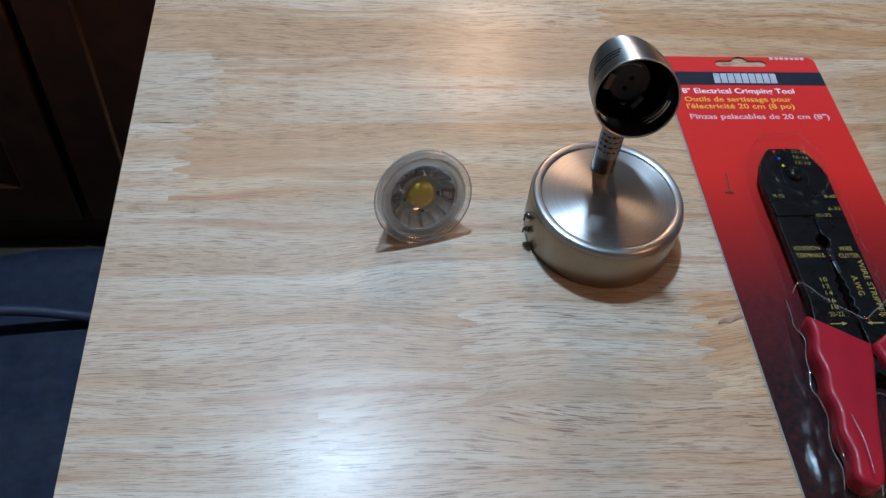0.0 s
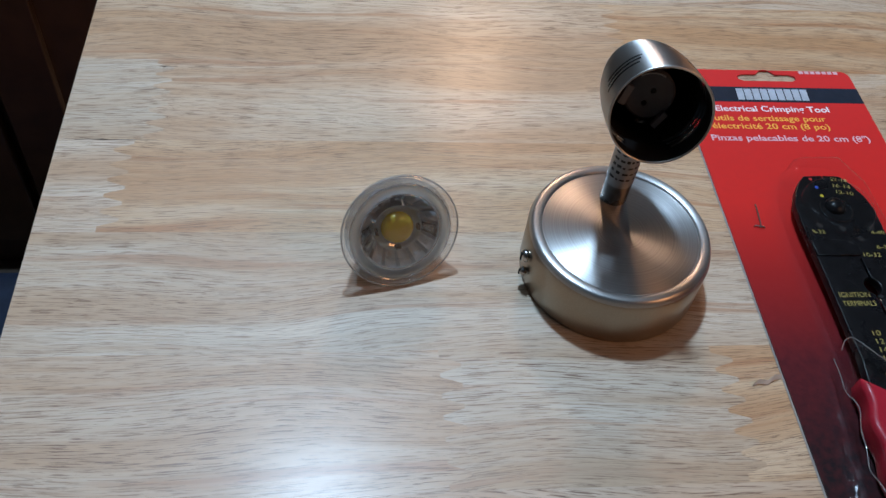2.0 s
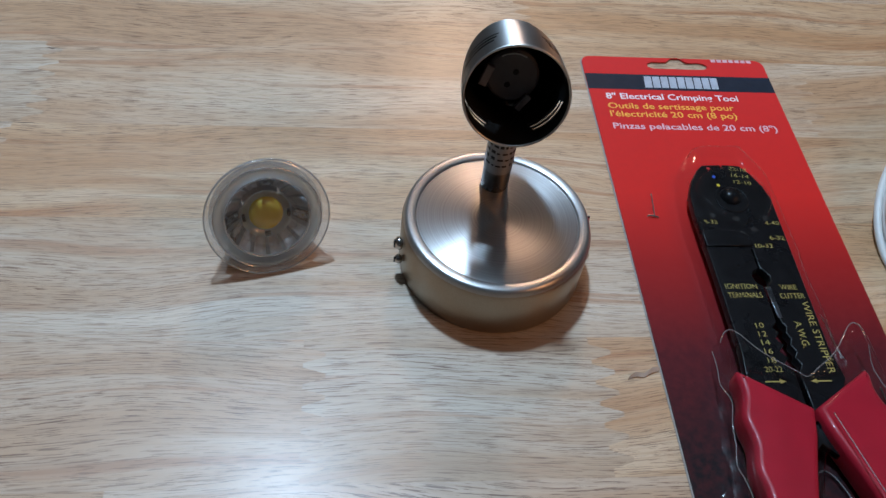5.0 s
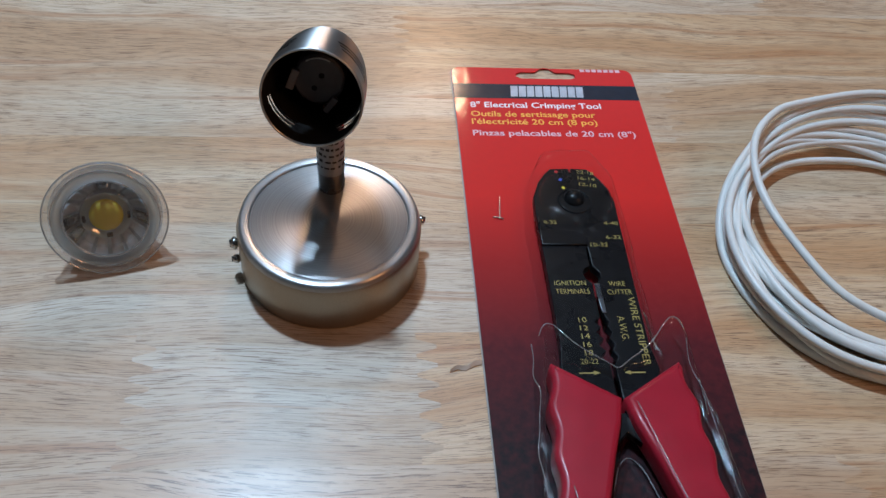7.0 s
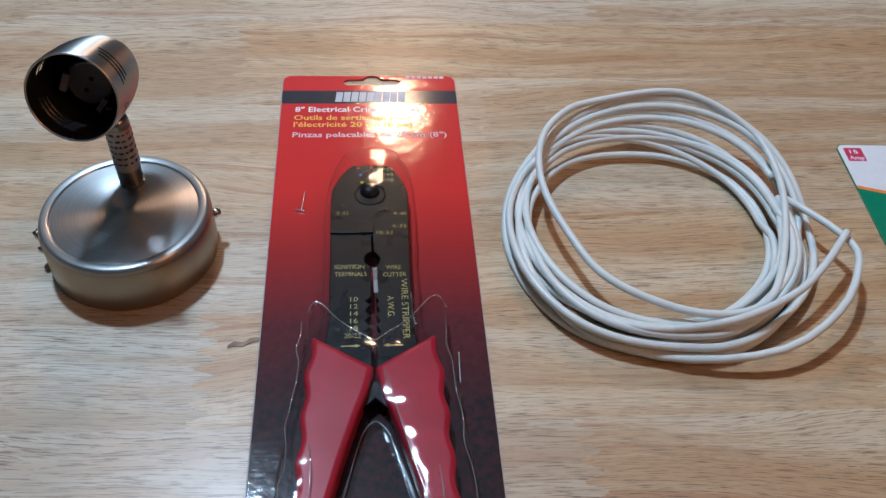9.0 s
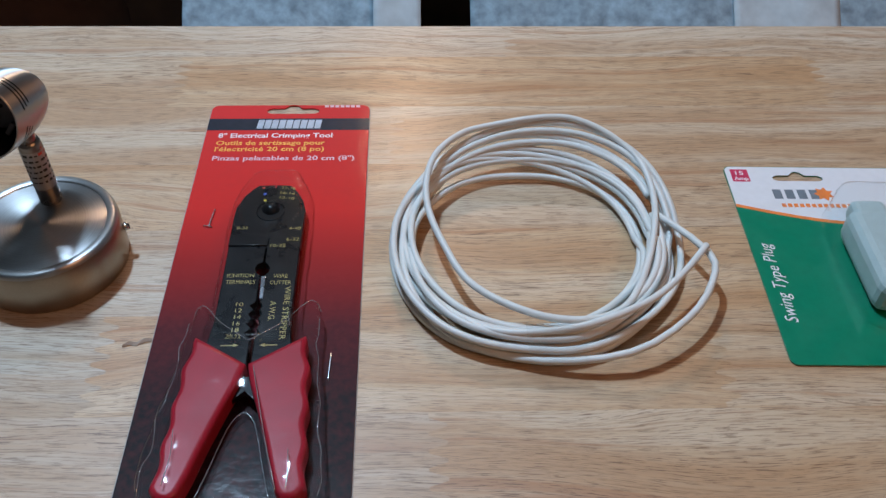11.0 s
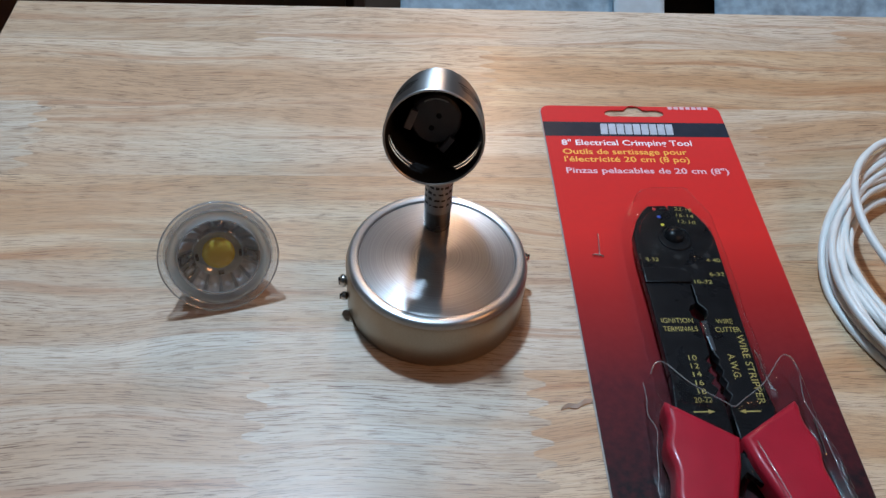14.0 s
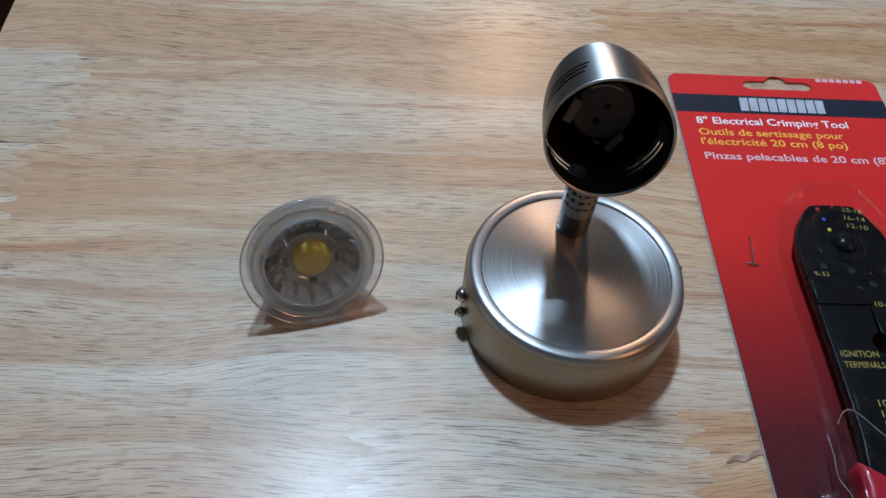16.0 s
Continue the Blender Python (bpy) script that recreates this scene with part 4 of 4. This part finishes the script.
part("blister", dome(shell, [(0, 0.0012), (0.001, 0.010), (0.0018, 0.021), (0.003, 0.0245), (0.005, 0.0255)], 0.0006), BLISTER, plug, "clear plastic shell", smooth=True)

# ---- scrap on the table ----
scrap = thing("scrap", pose(0.3540, 0.3045, 0), "thin torn scrap of grey-brown film on the table", "scrap")
bm = bmesh.new()
edge = [(-0.0070, -0.0022), (-0.0040, -0.0012), (-0.0005, -0.0016), (0.0030, 0.0004), (0.0062, 0.0012)]
up = [(-0.0069, -0.0016), (-0.0040, 0.0002), (-0.0003, 0.0000), (0.0032, 0.0021), (0.0065, 0.0026)]
lo = [bm.verts.new((x, y, 0.0004 + 0.0004 * (i % 2))) for i, (x, y) in enumerate(edge)]
hi = [bm.verts.new((x, y, 0.0012 + 0.0008 * (i % 2))) for i, (x, y) in enumerate(up)]
lo2 = [bm.verts.new((v.co.x, v.co.y, max(0.0, v.co.z - 0.0004))) for v in lo]
hi2 = [bm.verts.new((v.co.x, v.co.y, v.co.z - 0.0004)) for v in hi]
for k in range(4):
    bm.faces.new((lo[k], lo[k + 1], hi[k + 1], hi[k]))
    bm.faces.new((lo2[k], hi2[k], hi2[k + 1], lo2[k + 1]))
    bm.faces.new((lo2[k], lo2[k + 1], lo[k + 1], lo[k]))
    bm.faces.new((hi2[k], hi[k], hi[k + 1], hi2[k + 1]))
part("film", bm, SCRAP, scrap)

# ---- the table top, block by block ----
STRIPS = [0.597, 0.557, 0.499, 0.441, 0.384, 0.322, 0.262, 0.202, 0.142, 0.082, 0.022, -0.038, -0.098, -0.158, -0.22]
JOINTS = {0: (0.202, 0.560, 0.93), 1: (0.335, 0.77, 1.02), 2: (0.094, 0.48, 0.85), 3: (0.082, 0.455, 0.80), 4: (0.40, 0.71, 1.1), 5: (0.225, 0.338, 0.64, 0.95), 6: (0.16, 0.50, 0.86)}
rp = random.Random(12)
# Greyer at left, oranger at right: each block's tone also holds the lamps' cast.
TONES = {(0, 0): 0.15, (0, 1): 0.3, (0, 2): 0.4, (1, 0): 0.45, (1, 1): 0.66, (1, 2): 0.5, (2, 0): 0.12, (2, 1): 0.42, (2, 2): 0.5, (3, 0): 0.3, (3, 1): 0.63, (3, 2): 0.55, (4, 0): 0.16, (4, 1): 0.7, (4, 2): 0.6, (5, 0): 0.24, (5, 1): 0.12, (5, 2): 0.68, (5, 3): 0.6, (6, 0): 0.2, (6, 1): 0.3, (6, 2): 0.6}
def fingers(x, y0, y1, depth=0.0085):
    n = max(2, round((y1 - y0) / 0.0046))
    out = []
    for k in range(n):
        a, b = y0 + (y1 - y0) * k / n, y0 + (y1 - y0) * (k + 1) / n
        d, t = depth / 2 * (1 if k % 2 else -1), (b - a) * 0.3
        out += [(x + d, a + (t if k else 0)), (x + d, b - (t if k < n - 1 else 0))]
    return out
cx, cy = (TX0 + TX1) / 2, (TY0 + TY1) / 2
for row, (y1, y0) in enumerate(zip(STRIPS, STRIPS[1:])):
    xs = JOINTS.get(row) or sorted(rp.uniform(TX0 + 0.1 + 0.4 * k, TX0 + 0.4 + 0.4 * k) for k in range(3))
    ends = [TX0, *xs, TX1]
    a0, a1 = y0, y1
    for k, (x0, x1) in enumerate(zip(ends, ends[1:])):
        mx, my = (x0 + x1) / 2, (y0 + y1) / 2
        right = fingers(x1, a0, a1) if k < len(xs) else [(x1, a0), (x1, a1)]
        left = fingers(x0, a0, a1)[::-1] if k else [(x0, a1), (x0, a0)]
        part("plank", sheet([[(x - mx, y - my) for x, y in right + left]], -0.016, 0.016), WOOD, table, m=pose(mx - cx, my - cy, 0.734))["tone"] = TONES.get((row, k), rp.uniform(0.0, 0.5) if mx < 0.42 else rp.uniform(0.45, 0.8))


def crack(x0, x1, y, w, seed):
    """A dark split along the grain."""
    n = 14
    mid = [(x0 + (x1 - x0) * k / n, y + 0.0008 * noise.noise(Vector((k * 0.6, seed, 0)))) for k in range(n + 1)]
    half = [w * (0.15 + 0.85 * abs(noise.noise(Vector((k * 0.9, seed, 5))))) * math.sin(math.pi * (0.06 + 0.88 * k / n)) for k in range(n + 1)]
    ring = [(x - cx, yy - h - cy) for (x, yy), h in zip(mid, half)] + [(x - cx, yy + h - cy) for (x, yy), h in zip(mid, half)][::-1]
    part("split", sheet([ring], 0.7495, 0.75006), INK_WOOD, table, "dark hairline split in the wood")


INK_WOOD = plain("dark_split_line", (0.07, 0.04, 0.025), 0.7)
crack(0.0530, 0.0960, 0.4405, 0.0010, 1.0)
crack(0.0900, 0.1000, 0.4938, 0.0008, 2.0)
crack(0.1150, 0.1300, 0.5800, 0.0006, 3.0)
crack(0.4650, 0.5300, 0.3842, 0.0003, 4.0)
crack(0.6300, 0.6760, 0.3841, 0.0005, 5.0)
